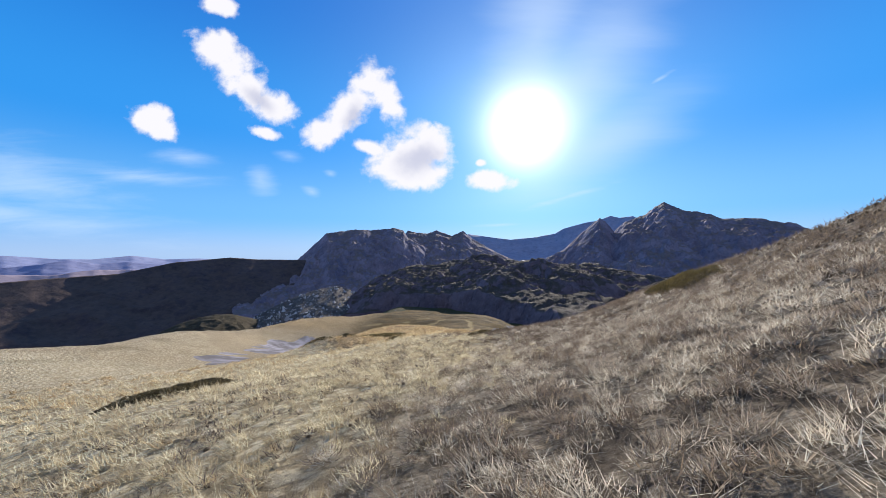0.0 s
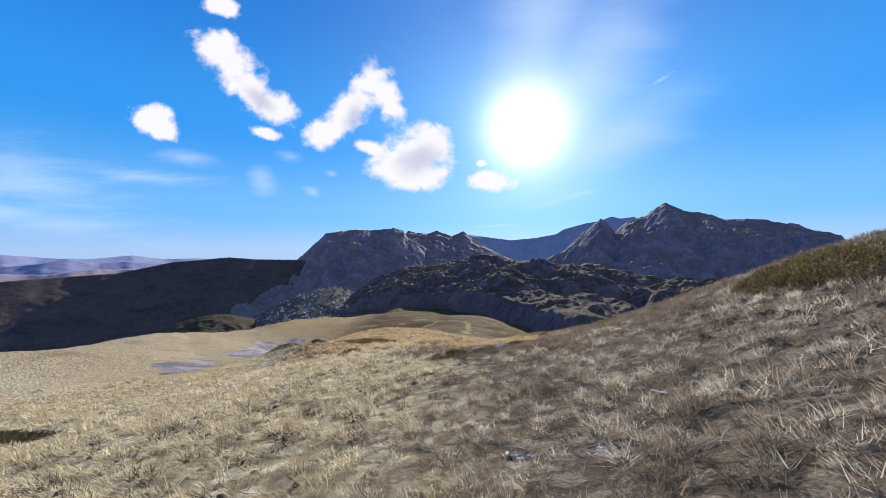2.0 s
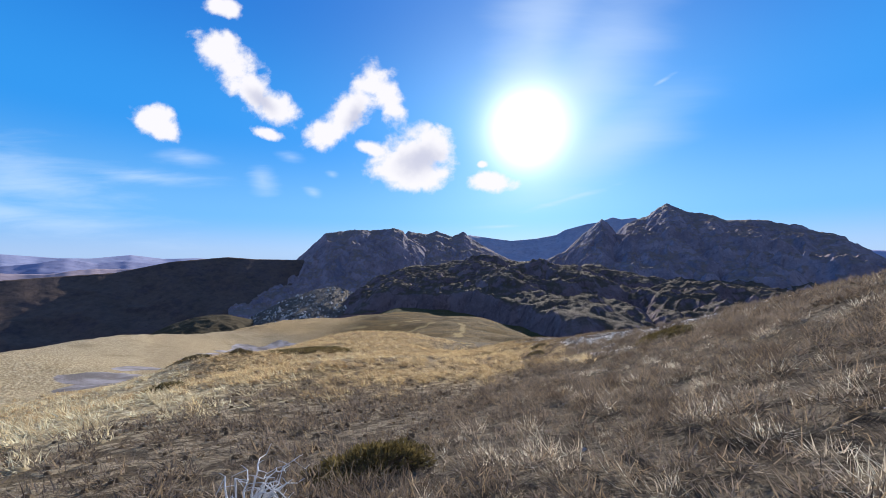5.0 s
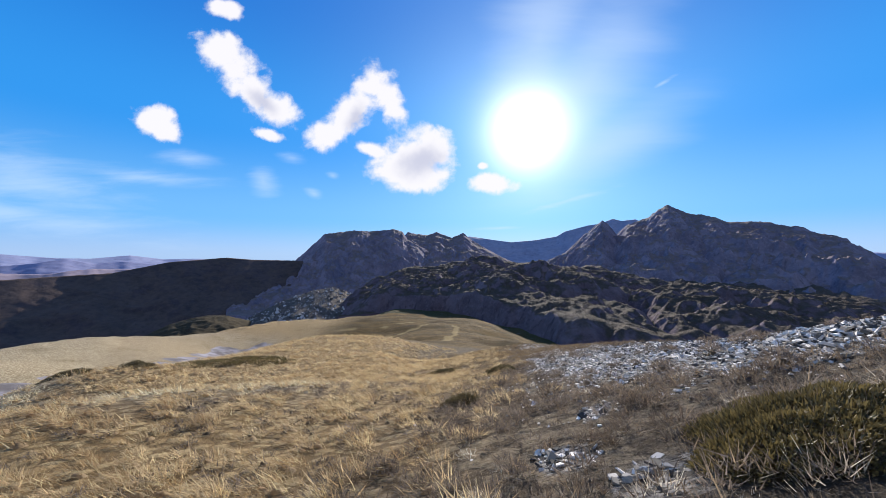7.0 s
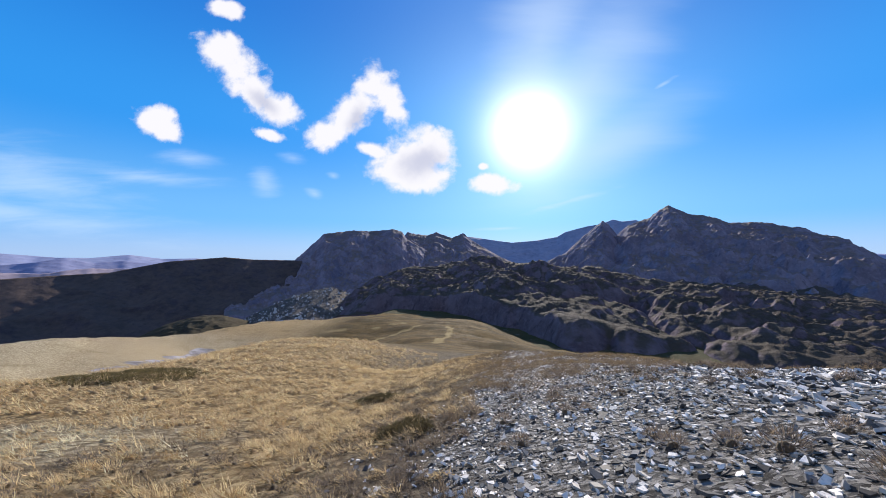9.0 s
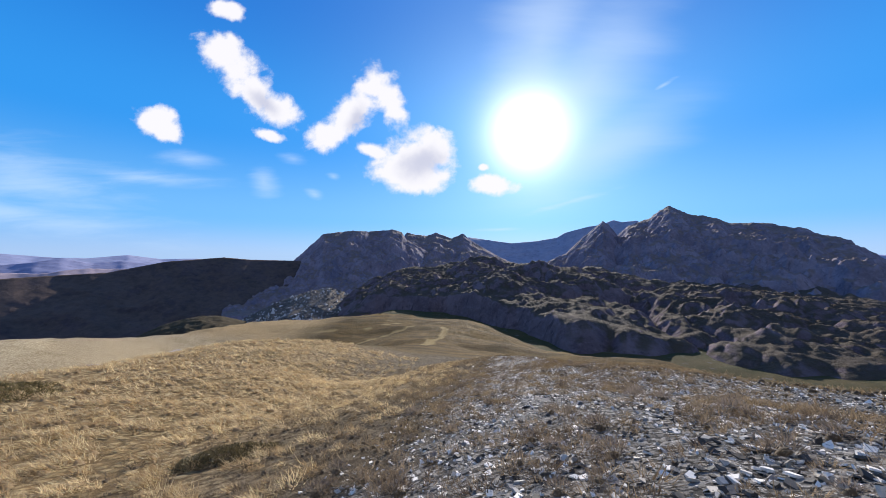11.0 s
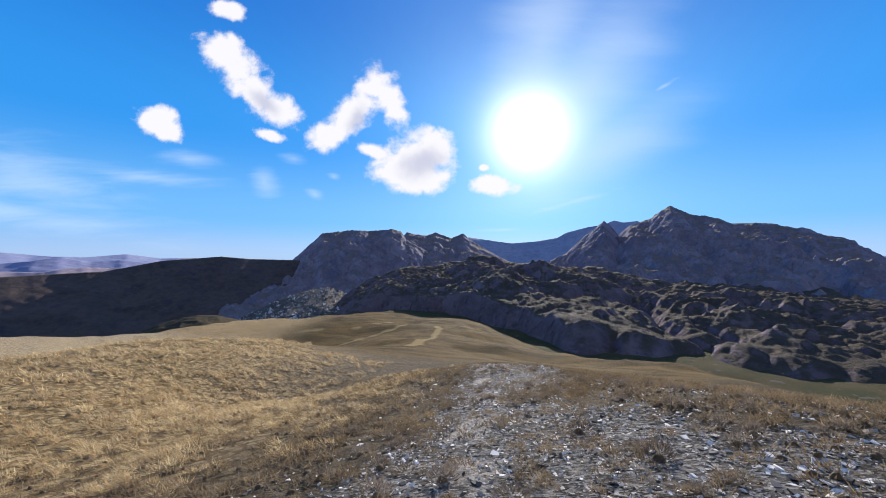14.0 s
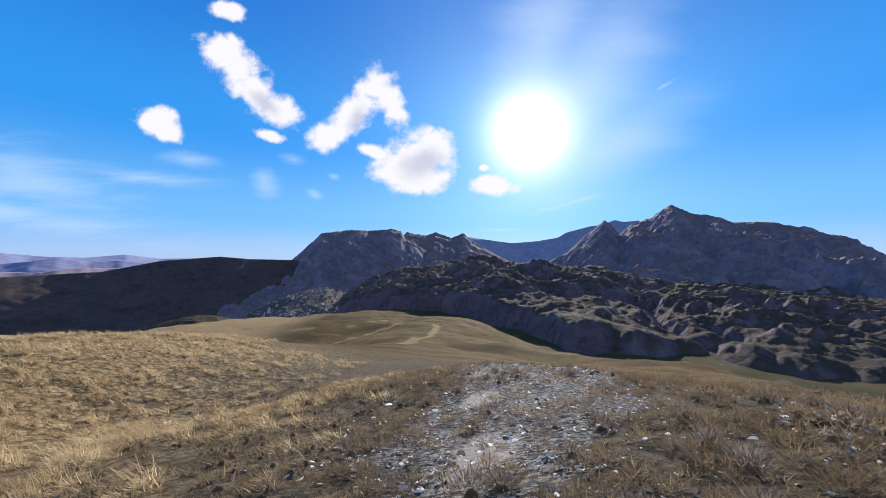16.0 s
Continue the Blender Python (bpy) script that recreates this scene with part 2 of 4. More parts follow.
# ---------------------------------------------------------------- materials
def material(name):
    m = bpy.data.materials.new(name)
    m.use_nodes = True
    n = Nodes(m.node_tree)
    return m, n, n.add("ShaderNodeTexCoord").outputs["Object"]


def finish(n, colour, rough=0.9, bump=None, strength=0.5, distance=0.05, spec=0.25, **more):
    inputs = {"Base Color": colour, "Roughness": rough, "Specular IOR Level": spec, **more}
    if bump is not None:
        inputs["Normal"] = n.add("ShaderNodeBump", {"Height": bump, "Strength": strength, "Distance": distance}).outputs[0]
    shader = n.add("ShaderNodeBsdfPrincipled", inputs)
    n.add("ShaderNodeOutputMaterial", {0: shader.outputs[0]})


def lowland(n, p):
    """0 on the ashen upper slope, 1 on the browner turf farther along the walk."""
    along = n.add("ShaderNodeSeparateXYZ", {0: p}).outputs[1]
    return n.ramp(n.math("ADD", along, n.math("MULTIPLY", n.math("SUBTRACT", n.noise(p, 0.12, 3), 0.5), 30.0)), 46.0, 66.0)


def attr(n, name):
    return n.add("ShaderNodeAttribute", attribute_name=name).outputs["Fac"]


def ground_material():
    m, n, p = material("hillside turf")
    fine, mid, wide = n.noise(p, 11.0, 6, 0.7), n.noise(p, 1.3, 5, 0.6), n.noise(p, 0.09, 4)
    cells = n.add("ShaderNodeTexVoronoi", {"Vector": n.add("ShaderNodeVectorMath", {0: p, 1: n.add("ShaderNodeVectorMath", {
        0: n.add("ShaderNodeTexNoise", {"Vector": p, "Scale": 3.0, "Detail": 3.0}).outputs[1], "Scale": 0.35}, operation="SCALE").outputs[0]}).outputs[0],
        "Scale": 2.7, "Randomness": 1.0})
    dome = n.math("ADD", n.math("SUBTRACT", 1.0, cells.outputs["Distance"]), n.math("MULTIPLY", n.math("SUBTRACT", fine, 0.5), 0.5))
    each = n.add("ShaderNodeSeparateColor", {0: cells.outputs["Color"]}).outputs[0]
    # Gaps between the turf domes are coloured darker, as if shaded by the clumps.
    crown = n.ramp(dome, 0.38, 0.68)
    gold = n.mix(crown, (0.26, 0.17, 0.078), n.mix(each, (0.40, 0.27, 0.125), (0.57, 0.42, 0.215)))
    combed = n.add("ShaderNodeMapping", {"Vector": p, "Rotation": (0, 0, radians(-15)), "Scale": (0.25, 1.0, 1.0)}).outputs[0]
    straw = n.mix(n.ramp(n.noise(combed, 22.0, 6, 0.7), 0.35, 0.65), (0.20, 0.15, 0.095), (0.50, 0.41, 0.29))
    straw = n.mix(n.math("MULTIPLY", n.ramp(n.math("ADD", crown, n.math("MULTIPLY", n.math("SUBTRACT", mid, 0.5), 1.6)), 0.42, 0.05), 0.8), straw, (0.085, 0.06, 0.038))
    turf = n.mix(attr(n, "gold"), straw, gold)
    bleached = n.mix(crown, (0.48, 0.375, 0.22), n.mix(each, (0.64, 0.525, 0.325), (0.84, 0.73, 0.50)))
    turf = n.mix(attr(n, "pale"), turf, n.mix(n.math("MULTIPLY", n.ramp(mid, 0.55, 0.75), 0.6), bleached, (0.36, 0.26, 0.13)))
    turf = n.mix(n.math("MULTIPLY", n.ramp(wide, 0.5, 0.72), 0.4), turf, (0.15, 0.11, 0.042))
    # Litter under the modelled grass, its colour darkened for the shade among tufts.
    shaded_thatch = n.mix(n.ramp(fine, 0.3, 0.7), n.mix(lowland(n, p), (0.030, 0.024, 0.021), (0.030, 0.021, 0.012)), n.mix(lowland(n, p), (0.105, 0.084, 0.071), (0.115, 0.083, 0.048)))
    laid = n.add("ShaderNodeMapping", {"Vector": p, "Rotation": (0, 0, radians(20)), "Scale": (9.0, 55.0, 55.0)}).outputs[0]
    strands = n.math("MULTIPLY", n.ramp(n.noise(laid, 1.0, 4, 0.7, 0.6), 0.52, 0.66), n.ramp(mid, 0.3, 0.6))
    shaded_thatch = n.mix(n.math("MULTIPLY", strands, 0.4), shaded_thatch, (0.30, 0.245, 0.185))
    turf = n.mix(n.math("MULTIPLY", attr(n, "sward"), n.ramp(mid, 0.3, 0.7, 0.7, 0.95)), turf, shaded_thatch)
    chips = n.add("ShaderNodeTexVoronoi", {"Vector": n.add("ShaderNodeMapping", {"Vector": p, "Scale": (11.0, 20.0, 15.0)}).outputs[0], "Scale": 1.0, "Randomness": 1.0}, distance="MANHATTAN")
    chip_tone = n.add("ShaderNodeSeparateColor", {0: chips.outputs["Color"]}).outputs[1]
    shale = n.mix(n.math("POWER", chip_tone, 1.6), (0.035, 0.031, 0.028), (0.42, 0.385, 0.345))
    shale = n.mix(n.math("MULTIPLY", n.ramp(fine, 0.5, 0.7), 0.5), shale, (0.07, 0.06, 0.05))
    turf = n.mix(n.ramp(n.math("ADD", attr(n, "shale"), n.math("MULTIPLY", n.math("SUBTRACT", mid, 0.5), 0.9)), 0.35, 0.65), turf, shale)
    dust = n.mix(n.ramp(fine, 0.3, 0.7), (0.26, 0.22, 0.18), (0.52, 0.465, 0.40))
    turf = n.mix(n.ramp(n.math("ADD", attr(n, "trail"), n.math("MULTIPLY", n.math("SUBTRACT", fine, 0.5), 0.8)), 0.35, 0.7), turf, dust)
    mud = n.mix(n.ramp(n.noise(p, 0.12, 6, 0.65), 0.38, 0.62), (0.20, 0.175, 0.165), (0.42, 0.385, 0.40))
    # Browner hump beyond the shelf: worn streaks along its benches.
    lengthwise = n.add("ShaderNodeMapping", {"Vector": p, "Rotation": (0, 0, radians(-12)), "Scale": (0.05, 0.13, 0.13)}).outputs[0]
    streaks = n.noise(lengthwise, 1.0, 7, 0.62, 0.5)
    brown = n.mix(n.ramp(streaks, 0.36, 0.64), (0.070, 0.041, 0.011), (0.155, 0.095, 0.028))
    worn = n.noise(n.add("ShaderNodeMapping", {"Vector": p, "Rotation": (0, 0, radians(24)), "Scale": (0.012, 0.06, 0.06)}).outputs[0], 1.0, 4, 0.5, 0.8)
    brown = n.mix(n.math("MULTIPLY", n.ramp(n.math("ADD", worn, n.math("MULTIPLY", n.math("SUBTRACT", n.noise(p, 0.05, 4), 0.5), 0.5)), 0.6, 0.74), 0.3), brown, (0.34, 0.25, 0.115))
    # Dark patches coloured in as shaded hollows that the relief lacks.
    brown = n.mix(n.math("MULTIPLY", n.ramp(n.noise(p, 0.028, 6, 0.65), 0.5, 0.66), 0.6), brown, (0.058, 0.043, 0.017))
    brown = n.mix(n.ramp(n.math("ADD", attr(n, "worn"), n.math("MULTIPLY", n.math("SUBTRACT", n.noise(p, 0.25, 5, 0.65), 0.5), 0.7)), 0.35, 1.0), brown, (0.27, 0.19, 0.075))
    turf = n.mix(attr(n, "hump"), turf, brown)
    turf = n.mix(n.ramp(n.math("ADD", attr(n, "pond"), n.math("MULTIPLY", n.math("SUBTRACT", n.noise(p, 0.22, 5, 0.6), 0.5), 0.8)), 0.4, 0.6), turf, mud)
    meadow = n.mix(n.ramp(n.noise(p, 0.02, 6, 0.6), 0.35, 0.65), (0.088, 0.068, 0.028), (0.055, 0.055, 0.021))
    meadow = n.mix(n.ramp(n.noise(p, 0.06, 7, 0.65), 0.58, 0.70), meadow, (0.13, 0.115, 0.10))
    turf = n.mix(attr(n, "far"), turf, meadow)
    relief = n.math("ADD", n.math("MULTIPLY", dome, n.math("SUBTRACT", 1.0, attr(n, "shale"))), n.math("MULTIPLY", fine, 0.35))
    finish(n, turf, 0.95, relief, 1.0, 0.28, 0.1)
    return m


def mountain_material(name, dark, light, grass, amount, bands=0.012, relief=5.0):
    m, n, p = material(name)
    crag, fine = n.noise(p, bands, 8, 0.62, 0.3), n.noise(p, bands * 9, 7, 0.7)
    rock = n.mix(n.ramp(crag, 0.35, 0.68), dark, light)
    rock = n.mix(n.math("MULTIPLY", n.ramp(fine, 0.45, 0.75), 0.5), rock, tuple(v * 1.35 for v in light))
    cracks = n.add("ShaderNodeMapping", {"Vector": p, "Scale": (1.0, 1.0, 0.22)}).outputs[0]
    rock = n.mix(n.math("MULTIPLY", n.ramp(n.noise(cracks, bands * 6, 6, 0.7), 0.52, 0.68), 0.6), rock, tuple(v * 0.5 for v in dark))
    up = n.add("ShaderNodeSeparateXYZ", {0: n.add("ShaderNodeNewGeometry").outputs["Normal"]}).outputs[2]
    ledge = n.ramp(n.math("ADD", up, n.math("MULTIPLY", n.math("SUBTRACT", n.noise(p, bands * 2.5, 6, 0.6), 0.5), 0.7)), 0.68, 0.92)
    turf = n.mix(n.ramp(n.noise(p, bands * 5, 5), 0.35, 0.65), grass, tuple(v * 1.35 for v in grass))
    rock = n.mix(n.math("MULTIPLY", ledge, amount), rock, turf)
    finish(n, rock, 0.95, n.math("ADD", n.math("MULTIPLY", crag, 2.0), fine), 0.8, relief, 0.1)
    return m


# ---------------------------------------------------------------- meshes
def sheet(name, xs, ys, zs, mat, attributes=(), closed=False):
    """A grid of points (rows, columns) as one smooth mesh."""
    rows, cols = xs.shape
    mesh = bpy.data.meshes.new(name)
    co = np.stack([xs, ys, zs], -1).reshape(-1, 3)
    i = np.arange(rows * cols).reshape(rows, cols)
    if closed:
        i = np.concatenate([i, i[:, :1]], 1)
    quads = np.stack([i[:-1, :-1], i[:-1, 1:], i[1:, 1:], i[1:, :-1]], -1).reshape(-1, 4)
    raw(mesh, co, quads)
    for key, values in dict(attributes).items():
        mesh.attributes.new(key, "FLOAT", "POINT").data.foreach_set("value", values.astype(np.float32).ravel())
    mesh.polygons.foreach_set("use_smooth", np.ones(len(quads), bool))
    mesh.materials.append(mat)
    return new(name, mesh)


def raw(mesh, co, faces):
    """Fill a mesh from arrays of points and of faces that all have the same number of corners."""
    n = faces.shape[1]
    mesh.vertices.add(len(co))
    mesh.vertices.foreach_set("co", np.asarray(co, np.float32).ravel())
    mesh.loops.add(faces.size)
    mesh.loops.foreach_set("vertex_index", faces.astype(np.int32).ravel())
    mesh.polygons.add(len(faces))
    mesh.polygons.foreach_set("loop_start", np.arange(0, faces.size, n, dtype=np.int32))
    mesh.polygons.foreach_set("loop_total", np.full(len(faces), n, np.int32))
    mesh.polygons.foreach_set("use_smooth", np.zeros(len(faces), bool))
    mesh.update(calc_edges=True)


# ---------------------------------------------------------------- ground
# Edges of the slate: x of its left and right border for a distance ahead, and the line of the trodden trail.
SLATE_LEFT = ((35, 40, 44, 50, 55, 60, 65, 72, 80, 85, 100, 120), (16.6, 15.0, 15.0, 15.4, 16.8, 17.6, 18.2, 20.0, 21.7, 22.6, 24.1, 25.6))
SLATE_RIGHT = ((35, 64, 68, 72, 75, 77.5, 79.5, 82, 86, 90, 96, 105, 118), (42, 42, 34, 28.5, 25.5, 24.0, 24.4, 26.0, 28.4, 30.2, 30.6, 29.6, 27.6))
TRAIL = ((58, 63, 67, 73.6, 79, 83, 87, 100, 123, 150, 190, 240), (20.9, 21.2, 21.5, 21.9, 22.85, 23.2, 23.65, 24.7, 26.2, 27, 24, 21))
# Pale mud flats in the hollow of the shelf: x, y, half width, half length.
MUD = ((-53, 87, 6, 6), (-48, 80, 3, 5), (-58, 100, 3, 7), (-66, 140, 9, 10), (-71, 155, 11, 12), (-78, 172, 11, 13), (-85, 192, 12, 14), (-88, 210, 13, 14), (-84, 224, 9, 10))
# Worn pale strips on the far hump: rows of (x, y) ends and a half width.
STRIPS = ((12, 165, 21, 262, 2.4), (-40, 214, -22, 238, 2.2), (-22, 238, 0, 262, 2.4), (-70, 250, -40, 268, 2.6), (-30, 262, -8, 282, 2.2))


# Small pockets of bare slate among the grass: x, y, radius.
POCKETS = ((4.3, 13.8, 0.30), (3.3, 14.1, 0.2), (6.0, 15.6, 0.22), (6.3, 17.1, 0.3), (8.1, 18.0, 0.36), (4.1, 19.0, 0.2), (12.7, 37.1, 0.4), (13.3, 36.0, 0.35), (13.8, 38.7, 0.35))


def shale_share(x, y):
    """Where slate litter covers the ground: a broad field beside the walk, and a patch on the trail below it."""
    wob = fbm(x / 3.5, y / 3.5, 4, 33)
    left, right = np.interp(y, *SLATE_LEFT), np.interp(y, *SLATE_RIGHT)
    field = smooth(-0.8, 1.1, x - left + wob * 1.5) * smooth(0.8, -1.0, x - right + wob * 2.2 + smooth(68, 60, y) * (2.5 + 5 * fbm(x / 9, y / 9, 3, 35)))
    ragged = smooth(3, 12, x - left) * (5 * fbm(x / 7, y / 7, 3, 36) - 1.2) * smooth(56, 46, y)
    full = np.interp(y + np.minimum(ragged, 0), (36.5, 38.5, 62, 66, 74, 80, 100, 112, 122), (0, 1, 1, 0.8, 0.62, 0.95, 0.95, 0.7, 0))
    thin = smooth(30, 40, x) * smooth(50, 60, y)
    share = field * full * (1 - 0.5 * thin)
    for cx, cy, size in POCKETS:
        share = np.maximum(share, smooth(1.3, 0.6, np.hypot(x - cx, y - cy) / size + wob))
    return share


def mixed_share(x, y):
    """Thin slate among tussocks: a fringe round the field, and the ground between the field and the lower patch."""
    left = np.interp(y, *SLATE_LEFT)
    wob = fbm(x / 4.5, y / 4.5, 3, 37)
    fringe = smooth(-3.6, -0.4, x - left + wob * 2.5) * smooth(36, 42, y) * smooth(112, 90, y)
    return np.clip(fringe * smooth(40, 28, x) * np.interp(y, (36, 60, 66, 84, 100), (0.5, 0.5, 0.75, 0.55, 0.2)), 0, 1)


def near_strip(x, y, ax, ay, bx, by):
    """Distance to the segment from a to b."""
    t = (((x - ax) * (bx - ax) + (y - ay) * (by - ay)) / ((bx - ax) ** 2 + (by - ay) ** 2)).clip(0, 1)
    return np.hypot(x - ax - t * (bx - ax), y - ay - t * (by - ay))


def zones(x, y):
    """Shares of golden grass, pale straw, mud, shaded turf under tufts, shale, trodden trail, worn strips, far hump and
    valley turf.
    """
    side = from_walk(x, y)
    wob = 6 * fbm(x / 14, y / 14, 3, 31)
    edge = np.interp(y, (0, 20, 30, 36, 41, 55, 65, 75, 95), (-30, -26, -9, -2.5, -2, -4, -5.5, -6.5, -7))
    dun = smooth(1.25, 0.6, np.hypot((x + 5) / 12, (y - 52) / 9) + wob * 0.05)
    shelf = smooth(-7, -16, side + wob * 0.6) * smooth(82, 60, y + wob)
    open_slope = smooth(44, 27, y + 1.28 * x + wob)
    shelf = np.maximum(shelf * open_slope, 0.6 * smooth(-16, -32, x + wob) * smooth(265, 225, y))
    gold = smooth(5, -8, side - edge + wob * 0.7) * (1 - 0.85 * dun) * (1 - 0.85 * shelf) * np.maximum(smooth(33, 39, y + 0.2 * wob), smooth(-14, -26, x))
    gold = gold * (1 - 0.75 * smooth(84, 104, y + wob) * smooth(-30, -11, side))
    pale_edge = np.interp(y, (-5, 0, 8, 14, 22, 30), (-3.6, -2.6, -1.6, -1.0, -1.2, -2.5))
    pale = smooth(2.2, -3.4, side - pale_edge + wob * 0.35) * smooth(32, 25, y + 1.28 * x + wob * 0.5)
    pale = np.maximum(np.maximum(pale, shelf * (1 - 0.6 * dun)), 0.55 * dun)
    pond = 0.0 * x
    for cx, cy, half, long in MUD:
        pond = np.maximum(pond, smooth(1.2, 0.7, np.hypot((x - cx) / half, (y - cy) / long) + wob * 0.06))
    way = x - np.interp(y, *TRAIL)
    ruts = np.maximum(smooth(0.30, 0.08, np.abs(way + 0.05 + 0.08 * np.sin(y / 2.3))), 0.75 * smooth(0.26, 0.08, np.abs(way - 0.55 - 0.1 * np.sin(y / 3.1))))
    trail = ruts * smooth(56, 64, y) * smooth(150, 100, y) * 0.8
    hump = smooth(112, 140, y + wob - 0.12 * np.abs(x - 10)) * smooth(-75, -42, x + wob)
    worn = 0.0 * x
    for ax, ay, bx, by, half in STRIPS:
        worn = np.maximum(worn, smooth(half * 1.5, half * 0.4, near_strip(x + 0.5 * wob, y, ax, ay, bx, by)))
    far = np.maximum(smooth(110, 240, np.abs(x + 15)), smooth(320, 480, y))
    sward = smooth(95, 60, np.abs(side + 4)) * smooth(165, 130, y) * np.maximum(smooth(-8, -3, side + wob * 0.7), smooth(32, 44, y)) * np.interp(y, (4, 18, 36, 44), (0.25, 0.45, 0.75, 1))
    return {"gold": gold, "pale": pale * (1 - gold), "pond": pond, "sward": sward * (1 - pale) * (1 - gold) * (1 - 0.5 * dun), "shale": np.maximum(shale_share(x, y), 0.55 * mixed_share(x, y)),
            "trail": trail, "worn": worn, "hump": hump, "far": far}


def build_ground():
    angles = np.radians(np.concatenate([np.linspace(-62, 68, 340, endpoint=False), np.linspace(68, 298, 50, endpoint=False)]))
    reach = np.concatenate([np.linspace(0.3, 12, 36, endpoint=False), np.geomspace(12, 130, 220, endpoint=False), np.geomspace(130, 4900, 150)])
    r, a = np.meshgrid(reach, angles, indexing="ij")
    x, y = r * np.sin(a) + 2, r * np.cos(a) - 3
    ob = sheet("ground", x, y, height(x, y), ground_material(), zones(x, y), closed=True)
    tagged(ob, "dry grassy mountainside with a shale patch and trodden trail", "ground", kind="structure")


build_ground()

# ---------------------------------------------------------------- mountains
EYE = np.array([11.0, 33.0, -6.0])


def mountain(name, label, crest, far, foot, low, mat, craggy, size, power=1.0, step=0.11, seed=0, rows=150, back=0.25, domes=0.0, wave=0.0, sway=0.06, bluff=0.0, capes=0.0, pieces=()):
    """A mountain whose crest line runs through (bearing, rise) in degrees at about the distance far, and whose near
    side comes down to the height low at the distance foot (one number, or bearings and distances)."""
    crest = np.array(crest)
    az = np.arange(crest[0, 0], crest[-1, 0] + step, step)
    rise = np.interp(az, crest[:, 0], crest[:, 1])
    run = far * (1 + sway * fbm(az / 7, az * 0 + seed, 3, seed))
    base = foot + 0 * az if np.isscalar(foot) else np.interp(az, foot[0], foot[1])
    base = base + capes * fbm(az / 6.5, az * 0 + 5.7, 2, seed + 17)
    top = EYE[2] + run * np.tan(np.radians(rise))
    teeth = run * 0.0022 * fbm(az / 0.55, az * 0 + 3.3, 5, seed + 3, 0.6) * craggy + wave * fbm(az / 4.0, az * 0 + 8.1, 5, seed + 7, 0.6)
    s = np.concatenate([np.linspace(0, 1, rows), 1 + np.linspace(0.03, back, 14)])
    ss, _ = np.meshgrid(s, az, indexing="ij")
    r = base + (run - base) * ss
    x, y = EYE[0] + r * np.sin(np.radians(az)), EYE[1] + r * np.cos(np.radians(az))
    low = low if np.isscalar(low) else np.interp(az, low[0], low[1])
    lift = np.where(ss <= 1, ss.clip(0, 1) ** power, 1 - (ss - 1) / back * 0.9)
    if bluff:
        lift = lift * (1 - bluff) + bluff * smooth(0.0, 0.1, ss) * (ss <= 1) + bluff * (ss > 1) * lift
    z = low + (top - low) * lift
    z = z + teeth * ss.clip(0, 1) ** 8 * (ss <= 1) + teeth * (ss > 1)
    wild = np.sin(np.pi * ss.clip(0, 1)) ** 0.7 * (ss <= 1)
    z = z + wild * size * craggy * (ridged(x / (size * 4.5), y / (size * 4.5), 7, seed + 9) - 0.45) * 1.5
    z = z + wild * size * 0.5 * fbm(x / (size * 9), y / (size * 9), 3, seed + 5)
    if domes:
        # Buttresses and bosses of bare rock at four sizes, the smaller ones riding on the larger.
        for span, tall, k in ((230.0, 0.33, 0), (105.0, 0.36, 40), (46.0, 0.32, 80), (20.0, 0.26, 120)):
            wx, wy = x / span + 0.7 * fbm(x / span / 1.6, y / span / 1.6, 3, seed + 31 + k), y / (span * 1.25) + 0.6 * fbm(x / span / 1.6, y / span / 1.6, 3, seed + 47 + k)
            patch = smooth(-0.35, 0.15, fbm(x / (span * 3), y / (span * 3), 2, seed + 23 + k))
            z = z + wild ** 0.6 * domes * tall * span * patch * (bosses(wx, wy, seed + 51 + k) - 0.35)
        z = z + wild * size * 0.30 * (ridged(x / size, y / size, 5, seed + 25) - 0.45)
    z = z - 12 * (ss == 0)
    if not pieces:
        return tagged(sheet(name, x, y, z, mat), label, "mountain")
    thing = new(name)
    level = float(np.min(low))
    thing.location = (float(x[0].mean()), float(y[0].mean()), level)
    cuts = [0] + [int(share * rows) for _, share in pieces[:-1]] + [len(s) - 1]
    for piece, start, end in zip([p[0] for p in pieces], cuts[:-1], cuts[1:]):
        band = slice(start, end + 1)
        ob = sheet(piece, x[band] - thing.location[0], y[band] - thing.location[1], z[band] - level, mat)
        ob.parent = thing
    return tagged(thing, label, "mountain")


# Haze is put into the rock colours: purplish in ROCK, paler and bluer in HIGH.
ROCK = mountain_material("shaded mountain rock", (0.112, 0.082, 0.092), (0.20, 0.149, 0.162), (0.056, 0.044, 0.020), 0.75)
HIGH = mountain_material("haze-tinted high rock", (0.168, 0.145, 0.183), (0.29, 0.245, 0.29), (0.175, 0.128, 0.094), 0.7)
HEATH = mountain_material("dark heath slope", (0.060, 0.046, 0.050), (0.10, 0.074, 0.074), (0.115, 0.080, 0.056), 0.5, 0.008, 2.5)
# Far rock and hills: distance haze is mixed into the base colours.
HAZY = mountain_material("haze-blue far rock", (0.24, 0.27, 0.37), (0.32, 0.33, 0.42), (0.30, 0.30, 0.37), 0.4, 0.004, 2.0)
FAR = mountain_material("haze-tinted far hills", (0.25, 0.29, 0.44), (0.30, 0.33, 0.47), (0.33, 0.31, 0.42), 0.3, 0.002, 0.4)

# The nearer far hills carry haze in their colour as well.
NEARER = mountain_material("haze-blue hills", (0.20, 0.23, 0.37), (0.25, 0.27, 0.40), (0.27, 0.24, 0.34), 0.3, 0.003, 0.5)
